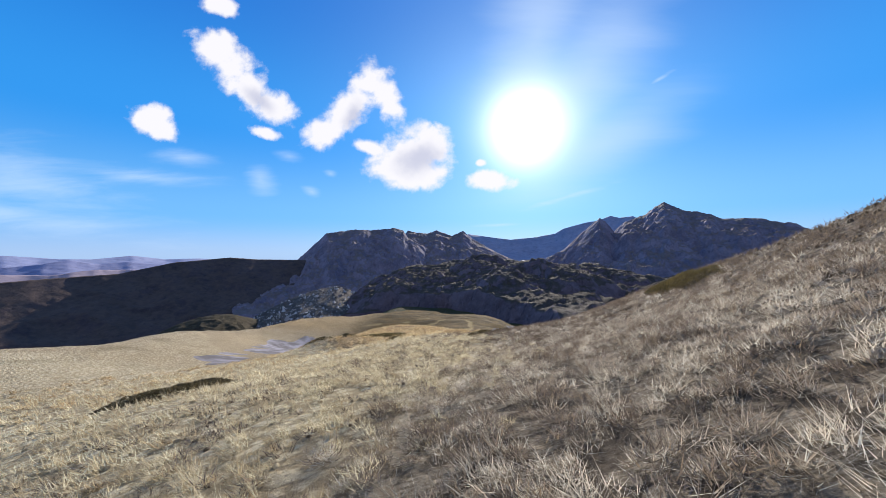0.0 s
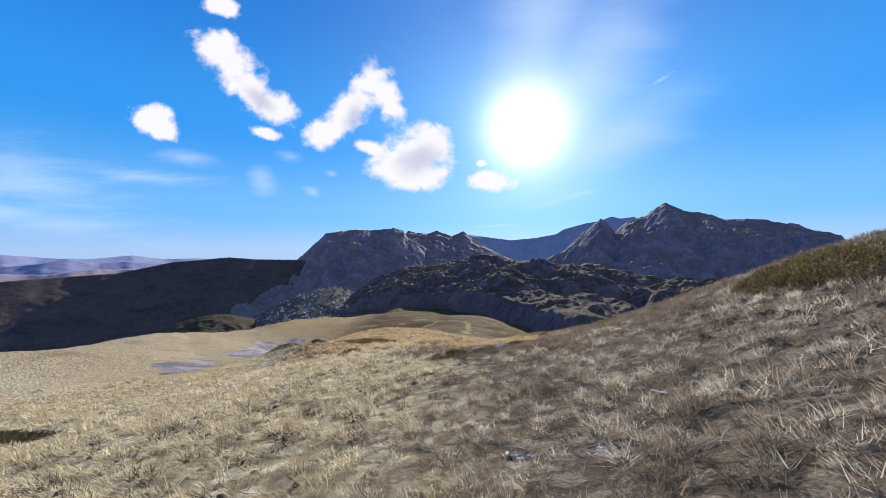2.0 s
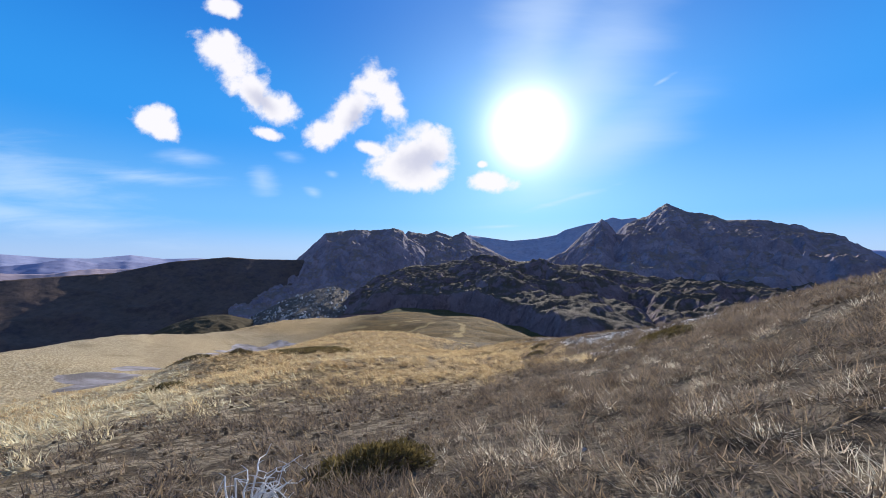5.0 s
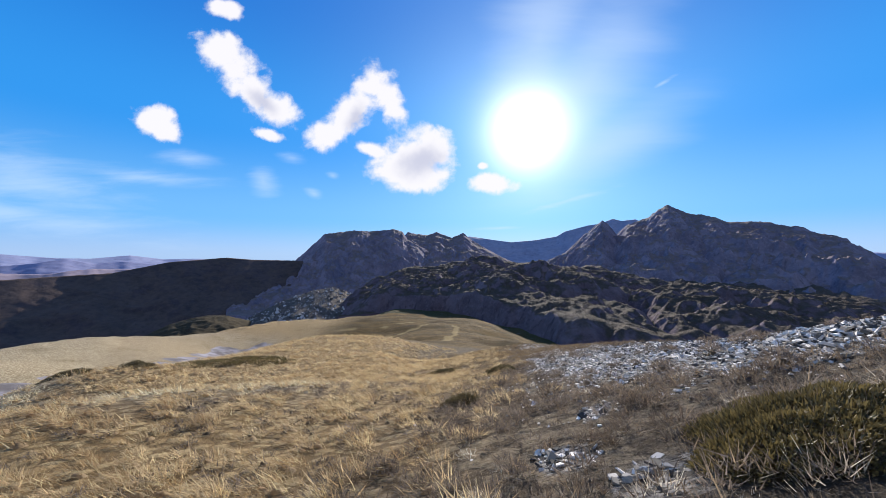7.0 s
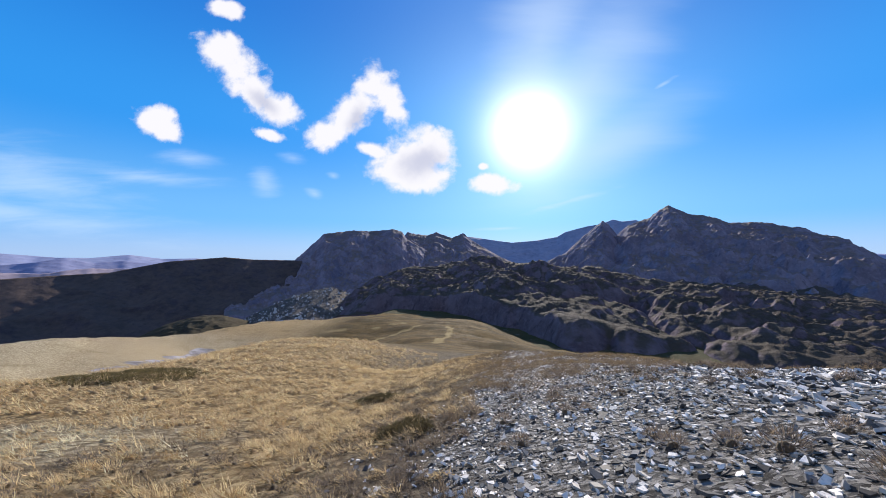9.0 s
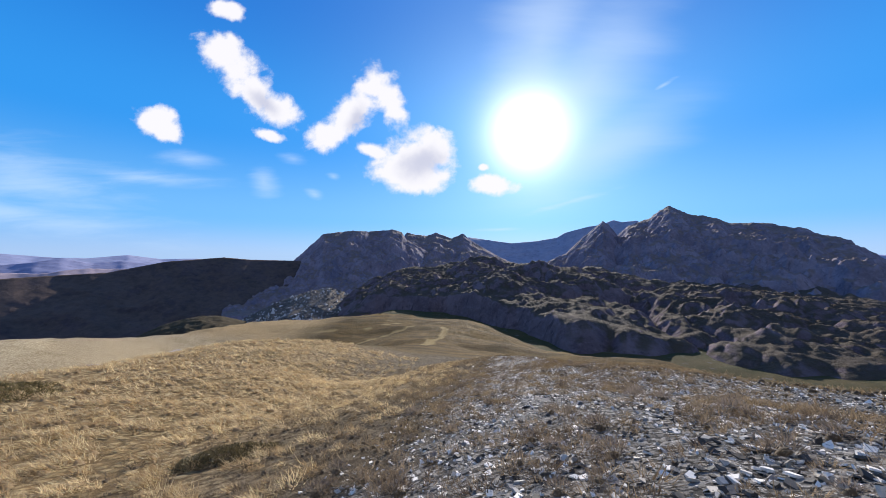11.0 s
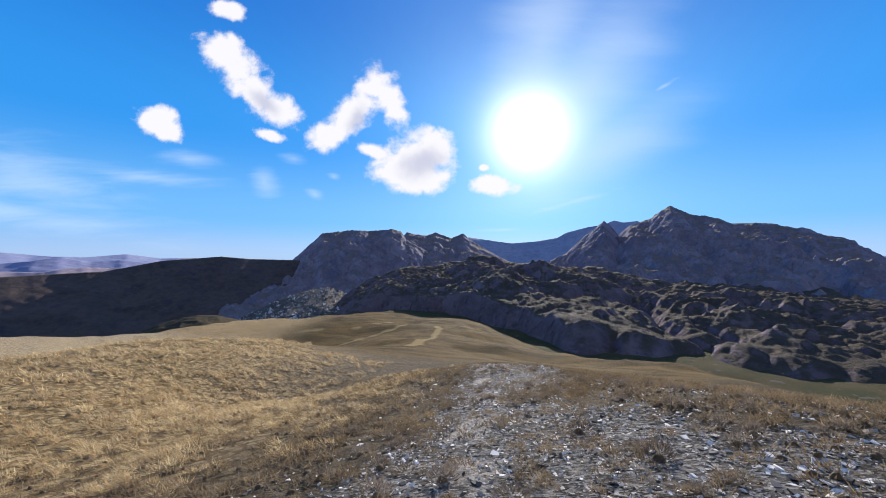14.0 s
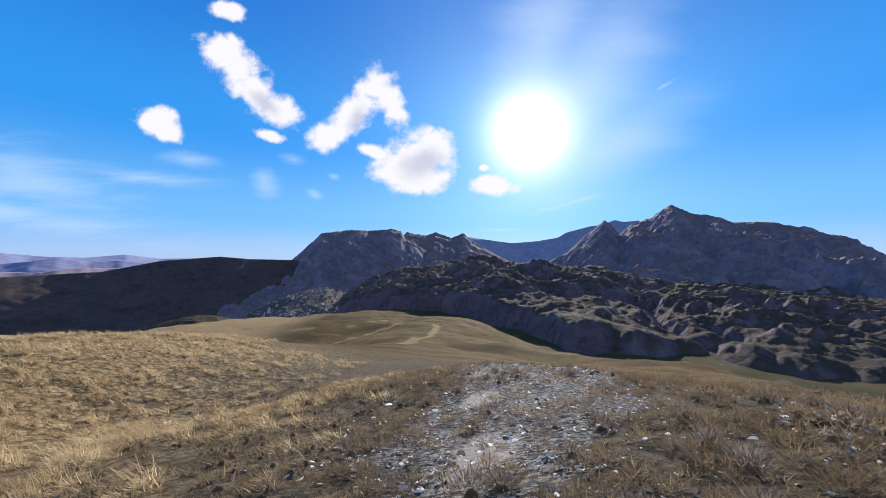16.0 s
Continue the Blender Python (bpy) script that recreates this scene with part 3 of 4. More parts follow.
TAWNY = mountain_material("haze-tinted tan hills", (0.26, 0.225, 0.29), (0.35, 0.28, 0.31), (0.40, 0.30, 0.29), 0.4, 0.004, 0.5)

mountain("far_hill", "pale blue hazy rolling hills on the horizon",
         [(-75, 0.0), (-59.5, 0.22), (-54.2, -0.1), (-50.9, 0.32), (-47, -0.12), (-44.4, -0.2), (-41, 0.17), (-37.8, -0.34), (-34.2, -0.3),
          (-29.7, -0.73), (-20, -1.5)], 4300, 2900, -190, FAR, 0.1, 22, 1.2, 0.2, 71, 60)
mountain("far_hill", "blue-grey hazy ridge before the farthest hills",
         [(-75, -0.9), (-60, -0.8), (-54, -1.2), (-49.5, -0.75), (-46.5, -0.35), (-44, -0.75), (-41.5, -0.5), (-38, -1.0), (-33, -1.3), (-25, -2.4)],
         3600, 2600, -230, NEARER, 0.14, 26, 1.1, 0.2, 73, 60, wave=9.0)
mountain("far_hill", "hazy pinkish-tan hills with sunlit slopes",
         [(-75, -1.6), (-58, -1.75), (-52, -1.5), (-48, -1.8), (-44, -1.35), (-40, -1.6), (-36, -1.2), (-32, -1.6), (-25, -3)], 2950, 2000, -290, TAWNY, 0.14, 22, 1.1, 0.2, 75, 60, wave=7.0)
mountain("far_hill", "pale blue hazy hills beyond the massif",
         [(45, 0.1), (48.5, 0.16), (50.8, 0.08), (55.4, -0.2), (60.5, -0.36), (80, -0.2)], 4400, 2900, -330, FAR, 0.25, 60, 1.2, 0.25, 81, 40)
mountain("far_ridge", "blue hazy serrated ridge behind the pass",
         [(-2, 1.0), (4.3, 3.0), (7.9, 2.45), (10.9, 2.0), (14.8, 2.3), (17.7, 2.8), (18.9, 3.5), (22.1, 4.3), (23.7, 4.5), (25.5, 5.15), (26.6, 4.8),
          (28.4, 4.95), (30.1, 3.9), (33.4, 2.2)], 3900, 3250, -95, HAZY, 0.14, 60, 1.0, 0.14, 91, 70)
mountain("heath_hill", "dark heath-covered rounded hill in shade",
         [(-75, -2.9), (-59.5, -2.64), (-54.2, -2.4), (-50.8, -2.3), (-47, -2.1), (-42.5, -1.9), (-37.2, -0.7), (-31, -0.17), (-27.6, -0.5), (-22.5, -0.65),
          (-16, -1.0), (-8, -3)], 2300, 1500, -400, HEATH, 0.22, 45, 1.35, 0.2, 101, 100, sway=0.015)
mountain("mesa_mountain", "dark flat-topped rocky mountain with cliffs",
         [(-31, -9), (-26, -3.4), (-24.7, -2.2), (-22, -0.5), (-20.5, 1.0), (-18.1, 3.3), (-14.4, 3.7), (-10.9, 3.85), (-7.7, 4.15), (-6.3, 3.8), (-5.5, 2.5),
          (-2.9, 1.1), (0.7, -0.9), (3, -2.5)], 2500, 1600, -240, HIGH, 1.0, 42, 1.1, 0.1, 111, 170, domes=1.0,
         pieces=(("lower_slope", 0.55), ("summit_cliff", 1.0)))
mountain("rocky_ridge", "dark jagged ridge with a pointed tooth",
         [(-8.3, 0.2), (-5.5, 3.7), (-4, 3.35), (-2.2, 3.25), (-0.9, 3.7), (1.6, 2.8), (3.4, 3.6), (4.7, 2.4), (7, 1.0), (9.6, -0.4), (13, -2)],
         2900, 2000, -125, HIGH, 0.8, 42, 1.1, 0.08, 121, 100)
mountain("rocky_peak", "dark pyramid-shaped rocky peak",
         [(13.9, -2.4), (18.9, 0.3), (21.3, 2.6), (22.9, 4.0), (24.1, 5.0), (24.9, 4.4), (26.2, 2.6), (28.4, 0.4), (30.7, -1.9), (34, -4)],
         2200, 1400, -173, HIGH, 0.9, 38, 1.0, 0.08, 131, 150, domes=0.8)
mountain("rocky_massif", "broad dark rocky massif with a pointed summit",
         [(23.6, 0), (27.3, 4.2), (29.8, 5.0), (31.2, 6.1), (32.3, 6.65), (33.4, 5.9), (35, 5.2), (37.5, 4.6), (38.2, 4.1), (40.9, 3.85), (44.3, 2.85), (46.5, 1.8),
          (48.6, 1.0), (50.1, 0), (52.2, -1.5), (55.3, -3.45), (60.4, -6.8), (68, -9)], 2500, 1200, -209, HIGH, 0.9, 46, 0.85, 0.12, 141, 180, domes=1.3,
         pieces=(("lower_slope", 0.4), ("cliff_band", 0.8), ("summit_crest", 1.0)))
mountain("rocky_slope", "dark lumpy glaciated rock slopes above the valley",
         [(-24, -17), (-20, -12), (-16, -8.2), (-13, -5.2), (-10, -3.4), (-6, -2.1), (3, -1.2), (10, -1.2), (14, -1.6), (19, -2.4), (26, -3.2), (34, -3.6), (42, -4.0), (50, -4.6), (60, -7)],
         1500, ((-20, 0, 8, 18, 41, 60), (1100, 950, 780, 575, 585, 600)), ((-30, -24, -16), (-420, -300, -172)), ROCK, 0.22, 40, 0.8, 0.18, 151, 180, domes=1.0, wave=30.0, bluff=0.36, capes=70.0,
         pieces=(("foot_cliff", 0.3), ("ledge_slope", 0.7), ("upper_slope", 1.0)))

# ---------------------------------------------------------------- grass
rng = np.random.default_rng(7)


def grass_material(name, dark, light, through=0.35, rough=0.7, ashen=None):
    """Dry blades: a hue for each tuft, a shade for each blade, lit through when the sun stands behind them."""
    m, n, p = material(name)
    tuft = attr(n, "tuft")
    blade = n.add("ShaderNodeNewGeometry").outputs["Random Per Island"]
    base = n.mix(tuft, dark, light)
    if ashen:
        base = n.mix(lowland(n, p), n.mix(tuft, *ashen), base)
    base = n.mix(n.math("MULTIPLY", n.ramp(blade, 0.55, 1.0), 0.6), base, tuple(min(0.95, v * 1.3) for v in light))
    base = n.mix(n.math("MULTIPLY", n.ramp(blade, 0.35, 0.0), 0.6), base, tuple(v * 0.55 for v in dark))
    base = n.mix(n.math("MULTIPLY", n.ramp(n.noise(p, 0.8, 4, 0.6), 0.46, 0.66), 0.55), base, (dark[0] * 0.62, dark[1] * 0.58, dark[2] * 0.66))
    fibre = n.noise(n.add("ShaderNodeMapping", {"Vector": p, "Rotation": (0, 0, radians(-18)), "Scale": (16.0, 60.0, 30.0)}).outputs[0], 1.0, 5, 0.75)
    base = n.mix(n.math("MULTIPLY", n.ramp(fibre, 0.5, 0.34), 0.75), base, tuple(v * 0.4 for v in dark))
    # Clump cores take a darker tone that stands for shade inside the tuft.
    shaded_heart = n.mix(n.ramp(fibre, 0.36, 0.6), dark, tuple(0.5 * v + 0.5 * q for v, q in zip(dark, light)))
    base = n.mix(n.math("LESS_THAN", tuft, -0.5), base, shaded_heart)
    front = n.add("ShaderNodeBsdfPrincipled", {"Base Color": base, "Roughness": rough, "Specular IOR Level": 0.3}).outputs[0]
    back = n.add("ShaderNodeBsdfTranslucent", {"Color": base}).outputs[0]
    n.add("ShaderNodeOutputMaterial", {0: n.add("ShaderNodeMixShader", {0: through, 1: front, 2: back}).outputs[0]})
    return m


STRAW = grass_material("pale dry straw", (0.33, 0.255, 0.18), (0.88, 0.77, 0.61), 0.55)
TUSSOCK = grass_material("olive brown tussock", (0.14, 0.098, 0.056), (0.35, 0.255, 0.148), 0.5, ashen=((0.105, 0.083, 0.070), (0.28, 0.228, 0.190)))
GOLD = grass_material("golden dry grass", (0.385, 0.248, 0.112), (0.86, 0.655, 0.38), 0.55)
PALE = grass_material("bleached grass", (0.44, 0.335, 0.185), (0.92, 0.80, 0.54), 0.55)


def blades(tufts, count, length, width, spread, lean, bent, radius, wind=0.0):
    """Arrays (points, triangles, tuft values) of blades for tufts given as rows of x, y. lean: sideways share of every
    blade's height; spread: how far the outer blades fan out; bent: three triangles a blade instead of one."""
    k = len(tufts)
    size = rng.uniform(0.65, 1.35, k)
    turn = rng.uniform(0, 2 * np.pi, (k, count))
    out = np.sqrt(rng.uniform(0, 1, (k, count)))
    rad = radius * size[:, None] * out
    x = tufts[:, :1] + rad * np.cos(turn)
    y = tufts[:, 1:2] + rad * np.sin(turn)
    z = height(x, y) - 0.01
    drift = rng.normal(0, 1, (k, 1, 2)) * lean
    fan = np.stack([np.cos(turn), np.sin(turn)], -1) * (out * spread)[..., None]
    tip_way = fan + drift + rng.normal(0, 0.22, (k, count, 2)) + np.array((-0.95, -0.25)) * wind * rng.uniform(0.5, 1.4, (k, 1, 1))
    long = length * size[:, None] * rng.uniform(0.55, 1.15, (k, count))
    flat = np.hypot(tip_way[..., 0], tip_way[..., 1])
    scale = long / np.sqrt(1 + flat**2)
    root = np.stack([x, y, z], -1).reshape(-1, 3)
    tip = root + np.concatenate([tip_way * scale[..., None], scale[..., None]], -1).reshape(-1, 3)
    cross = rng.uniform(0, 2 * np.pi, len(root))
    side = np.stack([np.cos(cross), np.sin(cross), 0 * cross], -1) * (width * rng.uniform(0.6, 1.3, len(root)))[:, None]
    value = np.repeat(rng.uniform(0, 1, k), count)
    n = np.arange(len(root))[:, None]
    if not bent:
        co = np.stack([root - side, root + side, tip], 1).reshape(-1, 3)
        return co, n * 3 + np.array([[0, 1, 2]]), np.repeat(value, 3)
    mid = root + (tip - root) * 0.55 + np.array((0, 0, 1.0)) * (0.12 * long.ravel())[:, None]
    tip = tip - np.array((0, 0, 1.0)) * (0.10 * long.ravel())[:, None]
    co = np.stack([root - side, root + side, mid - side * 0.75, mid + side * 0.75, tip], 1).reshape(-1, 3)
    tri = np.concatenate([n * 5 + np.array([[0, 1, 3]]), n * 5 + np.array([[0, 3, 2]]), n * 5 + np.array([[2, 3, 4]])], 1).reshape(-1, 3)
    return co, tri, np.repeat(value, 5)


def clumps(tufts, wide, tall, count, length, width, spread, wind, core=0.0, wild=0.3):
    """Domed clumps of grass, combed over by the wind: blades rooted all over a low dome and lying out along it."""
    k = len(tufts)
    size = rng.uniform(0.55, 1.4, k)
    cx, cy = tufts[:, 0], tufts[:, 1]
    z0 = height(cx, cy)
    gx, gy = (height(cx + 0.15, cy) - z0) / 0.15, (height(cx, cy + 0.15) - z0) / 0.15
    gust = wind * rng.uniform(0.4, 1.5, (k, 1))
    heading = rng.normal(0.31, 0.35, (k, 1))
    squash = rng.uniform(0.7, 1.3, (k, 1))
    out, turn = np.sqrt(rng.uniform(0, 1, (k, count))), rng.uniform(0, 2 * np.pi, (k, count))
    px, py = wide * size[:, None] * out * np.cos(turn) * squash, wide * size[:, None] * out * np.sin(turn) / squash
    up = tall * size[:, None] * (1 - out**2) ** 0.75 * rng.uniform(0.45, 1.0, (k, count))
    root = np.stack([cx[:, None] + px, cy[:, None] + py, z0[:, None] + px * gx[:, None] + py * gy[:, None] + up - 0.02], -1)
    way = np.stack([out * spread * np.cos(turn) - gust * np.cos(heading), out * spread * np.sin(turn) - gust * np.sin(heading), 0.85 - 0.4 * out], -1)
    way += rng.normal(0, wild, way.shape)
    way[..., 2] = np.abs(way[..., 2]) * 0.9 + 0.1
    way /= np.linalg.norm(way, axis=-1)[..., None]
    long = length * size[:, None] * rng.uniform(0.5, 1.2, (k, count))
    tip = root + way * long[..., None]
    tip[..., 2] = np.maximum(tip[..., 2], root[..., 2] + (tip[..., 0] - root[..., 0]) * gx[:, None] + (tip[..., 1] - root[..., 1]) * gy[:, None] + 0.01)
    cross = rng.uniform(0, 2 * np.pi, (k, count))
    half = np.stack([np.cos(cross), np.sin(cross), 0.5 * np.sin(cross * 3)], -1) * (width * rng.uniform(0.5, 1.4, (k, count)))[..., None]
    co = np.stack([root - half, root + half, tip], 2).reshape(-1, 3)
    value = rng.uniform(0, 1, k)
    parts = [(co, np.arange(len(co)).reshape(-1, 3), np.repeat(value, 3 * count))]
    # A hidden low dome inside the clump keeps light out of it.
    if core:
        ang = np.arange(5) * 2 * np.pi / 5 + rng.uniform(0, 6.28, (k, 1)) + rng.uniform(-0.3, 0.3, (k, 5))
        layers = []
        for far, share in ((1.1, 0.0), (0.62, 0.78)):
            r = core * far * rng.uniform(0.8, 1.25, (k, 5)) * wide * size[:, None]
            qx, qy = r * np.cos(ang) * squash, r * np.sin(ang) / squash
            lift = core * tall * size[:, None] * share * rng.uniform(0.8, 1.1, (k, 5)) - 0.03 * (share == 0)
            layers.append(np.stack([cx[:, None] + qx - gust * lift * 0.8, cy[:, None] + qy, z0[:, None] + qx * gx[:, None] + qy * gy[:, None] + lift], -1))
        peak = core * tall * size[:, None]
        layers.append(np.stack([cx[:, None] - gust * peak * 0.8, cy[:, None] + 0 * peak, z0[:, None] + peak], -1))
        tri = []
        for a in range(5):
            b = (a + 1) % 5
            tri += [(a, b, 5 + b), (a, 5 + b, 5 + a), (5 + a, 5 + b, 10)]
        tris = (np.arange(k)[:, None, None] * 11 + np.array(tri)[None]).reshape(-1, 3)
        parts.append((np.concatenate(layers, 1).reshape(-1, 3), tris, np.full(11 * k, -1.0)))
    return parts


def stuff(name, parts, mat, label, category):
    """One mesh of kind stuff out of several (points, triangles, tuft values)."""
    cos, tris, values, base = [], [], [], 0
    for co, tri, value in parts:
        cos.append(co), tris.append(tri + base), values.append(value)
        base += len(co)
    mesh = bpy.data.meshes.new(name)
    raw(mesh, np.concatenate(cos), np.concatenate(tris))
    mesh.attributes.new("tuft", "FLOAT", "POINT").data.foreach_set("value", np.concatenate(values).astype(np.float32))
    if category == "grass":
        mesh.polygons.foreach_set("use_smooth", np.ones(len(mesh.polygons), bool))
    mesh.materials.append(mat)
    return tagged(new(name, mesh), label, category, kind="stuff")


def spots(side_low, side_high, y_low, y_high, density, keep):
    """Random places beside the walk, kept with the chance that keep(x, y) gives."""
    k = int(abs(side_high - side_low) * (y_high - y_low) * density)
    side, y = rng.uniform(side_low, side_high, k), rng.uniform(y_low, y_high, k)
    x = np.interp(y, WALK_Y, WALK_X) + side
    take = rng.uniform(0, 1, k) < keep(x, y)
    return np.stack([x[take], y[take]], -1)


def patchy(x, y, seed, low=0.35):
    """A slowly varying share, for uneven cover."""
    return low + (1 - low) * smooth(-0.25, 0.3, fbm(x / 3.5, y / 3.5, 3, seed))


def bare(x, y):
    """Share of ground free of grass: slate and the trail."""
    z = zones(x, y)
    return np.clip(shale_share(x, y) * 1.05 + 0.45 * mixed_share(x, y) + z["trail"] * 1.2 + z["pond"], 0, 1)


def straw_here(x, y):
    z = zones(x, y)
    thin = np.interp(y, (8, 20, 40), (1.0, 0.60, 0.12)) * smooth(19, 4, from_walk(x, y) + 0.25 * y)
    return (1 - bare(x, y)) * (1 - z["gold"]) * (1 - 0.8 * z["pale"]) * patchy(x, y, 41, 0.6) * thin


def pale_here(x, y):
    return zones(x, y)["pale"] * (1 - bare(x, y)) * patchy(x, y, 47, 0.6)


def tussock_here(x, y):
    z = zones(x, y)
    edge = np.interp(y, (2, 12, 24, 75, 95), (0.55, 0.9, 1, 1, 0.8))
    return np.clip(edge * patchy(x, y, 43, 0.5) * (1 - np.interp(y, (50, 60), (1.0, 0.56)) * bare(x, y)) * (1 - 0.75 * z["pale"]) * (1 - 0.8 * z["gold"]), 0, 1)


def gold_here(x, y):
    z = zones(x, y)
    return z["gold"] * (1 - z["hump"]) * (1 - bare(x, y)) * patchy(x, y, 45, 0.5)


stuff("straw_grass", (
    clumps(spots(-2.5, 2.5, -1, 46, 11, straw_here), 0.15, 0.10, 74, 0.16, 0.0035, 0.7, 0.5, 0.0, 0.45)
    + clumps(spots(2.5, 8, -1, 46, 10, straw_here), 0.17, 0.12, 56, 0.17, 0.0050, 0.7, 0.5, 0.40, 0.4)
    + clumps(spots(8, 16, 0, 46, 6, straw_here), 0.20, 0.14, 26, 0.22, 0.0105, 0.7, 0.5, 0.40, 0.4)
    + clumps(spots(16, 30, 2, 46, 3, straw_here), 0.26, 0.18, 14, 0.28, 0.022, 0.8, 0.5, 0.42)
    + clumps(spots(-3, 9, 2, 26, 0.9, straw_here), 0.10, 0.10, 100, 0.25, 0.0026, 0.9, 0.6, 0.0, 0.3)
    + [blades(spots(-4, 4.5, -1, 46, 34, straw_here), 8, 0.12, 0.0026, 0.9, 0.8, False, 0.10, 0.5),
       blades(spots(-4.5, 9, 46, 92, 3, straw_here), 12, 0.15, 0.0030, 0.95, 0.5, False, 0.06, 0.2)]
), STRAW, "pale dry straw grass leaning in tangled tufts", "grass")
stuff("bleached_grass", (
    clumps(spots(-3, 2, -1, 40, 10, pale_here), 0.17, 0.12, 66, 0.17, 0.0040, 0.7, 0.6, 0.0, 0.4)
    + clumps(spots(-8, -3, -1, 44, 8, pale_here), 0.19, 0.14, 56, 0.19, 0.0058, 0.7, 0.6, 0.3, 0.35)
    + clumps(spots(-18, -8, 0, 78, 4.5, pale_here), 0.24, 0.14, 28, 0.24, 0.0120, 0.6, 0.6, 0.40, 0.35)
    + clumps(spots(-52, -18, 0, 84, 1.9, pale_here), 0.33, 0.16, 14, 0.32, 0.026, 0.6, 0.6, 0.40)
    + [blades(spots(-7, 2, -1, 40, 26, pale_here), 8, 0.12, 0.0028, 0.9, 0.8, False, 0.10, 0.6)]
), PALE, "bleached yellowish grass combed by the wind", "grass")
stuff("tussock_grass", (
    clumps(spots(-3, 4, 2, 94, 10, tussock_here), 0.17, 0.16, 84, 0.13, 0.0054, 0.9, 0.25, 0.0, 0.45)
    + clumps(spots(-4, 5, 22, 58, 6, tussock_here), 0.19, 0.20, 84, 0.15, 0.0056, 0.9, 0.25, 0.0, 0.45)
    + clumps(spots(4, 11, 4, 98, 9, tussock_here), 0.20, 0.19, 48, 0.14, 0.0084, 0.9, 0.25, 0.3, 0.45)
    + clumps(spots(-13, -3, 4, 100, 9, tussock_here), 0.21, 0.17, 36, 0.16, 0.0094, 0.8, 0.35, 0.3, 0.45)
    + clumps(spots(11, 26, 8, 100, 5.0, tussock_here), 0.24, 0.22, 22, 0.16, 0.0140, 0.9, 0.2, 0.48, 0.45)
    + [blades(spots(-7, 9, 4, 92, 14, tussock_here), 8, 0.11, 0.0028, 0.9, 0.6, False, 0.12, 0.4)]
), TUSSOCK, "olive brown domed grass tussocks", "grass")
stuff("golden_grass", (
    clumps(spots(-12, -1, 26, 100, 3.6, gold_here), 0.28, 0.19, 104, 0.24, 0.0062, 0.7, 0.7, 0.3, 0.35)
    + clumps(spots(-24, -12, 20, 116, 2.9, gold_here), 0.34, 0.23, 60, 0.29, 0.0110, 0.7, 0.7, 0.42, 0.32)
    + clumps(spots(-62, -24, 6, 124, 1.6, gold_here), 0.43, 0.26, 28, 0.38, 0.021, 0.7, 0.7, 0.45, 0.3)
), GOLD, "golden dry grass on the open slope", "grass")

# ---------------------------------------------------------------- slate litter
def slate_material(name, dark, light, rough):
    m, n, p = material(name)
    each = n.math("ADD", n.add("ShaderNodeNewGeometry").outputs["Random Per Island"], n.add("ShaderNodeObjectInfo").outputs["Random"])
    each = n.math("FRACT", each)
    grain = n.noise(p, 30.0, 5, 0.65)
    tone = n.mix(n.ramp(each, 0.22, 0.92), dark, light)
    tone = n.mix(n.math("MULTIPLY", n.ramp(n.math("FRACT", n.math("MULTIPLY", each, 7.0)), 0.86, 0.9), 0.7), tone, (0.44, 0.37, 0.28))
    tone = n.mix(n.math("MULTIPLY", n.ramp(grain, 0.5, 0.75), 0.35), tone, tuple(v * 0.5 for v in dark))
    finish(n, tone, rough, grain, 0.4, 0.01, 0.12)
    return m


SLATE = slate_material("grey slate", (0.075, 0.066, 0.058), (0.95, 0.86, 0.76), 0.7)
BOULDER = slate_material("weathered boulder", (0.15, 0.13, 0.12), (0.66, 0.60, 0.56), 0.9)


def slab_points(k, gen, corners=5):
    """k flat, broken, many-cornered slabs of about unit breadth: points (k, 2 * corners, 3) and the triangles of one."""
    turn = (np.arange(corners) + gen.uniform(-0.32, 0.32, (k, corners))) * 2 * np.pi / corners
    far = gen.uniform(0.32, 0.62, (k, corners))
    squash = gen.uniform(0.45, 0.95, (k, 1))
    px, py = far * np.cos(turn), far * np.sin(turn) * squash
    thick = gen.uniform(0.04, 0.13, (k, 1)) * np.ones((1, corners))
    slant = gen.uniform(-0.1, 0.1, (k, 1)) * px
    top = np.stack([px * 0.9, py * 0.9, thick + slant], -1)
    low = np.stack([px, py, -thick * 0.6], -1)
    tri = [(corners, corners + a, corners + a + 1) for a in range(1, corners - 1)]
    for a in range(corners):
        b = (a + 1) % corners
        tri += [(a, b, corners + b), (a, corners + b, corners + a)]
    return np.concatenate([low, top], 1), np.array(tri)


def turned(points, yaw, tip, tip_way):
    """Turn each slab about z, then tip it about a level axis."""
    c, s_ = np.cos(yaw)[:, None], np.sin(yaw)[:, None]
    x, y, z = points[..., 0] * c - points[..., 1] * s_, points[..., 0] * s_ + points[..., 1] * c, points[..., 2]
    ax, ay = np.cos(tip_way)[:, None], np.sin(tip_way)[:, None]
    along, across = x * ax + y * ay, -x * ay + y * ax
    ct, st = np.cos(tip)[:, None], np.sin(tip)[:, None]
    across, z = across * ct - z * st, across * st + z * ct
    return np.stack([along * ax - across * ay, along * ay + across * ax, z], -1)


def litter_here(x, y):
    return np.clip(shale_share(x, y) * 1.1 + 0.4 * mixed_share(x, y), 0, 1) * (1 - 0.85 * zones(x, y)["trail"])


def stray_here(x, y):
    return 0.3 * np.interp(y, (16, 34, 100), (0.15, 1, 1)) * smooth(-6, -1, from_walk(x, y)) * (1 - shale_share(x, y))


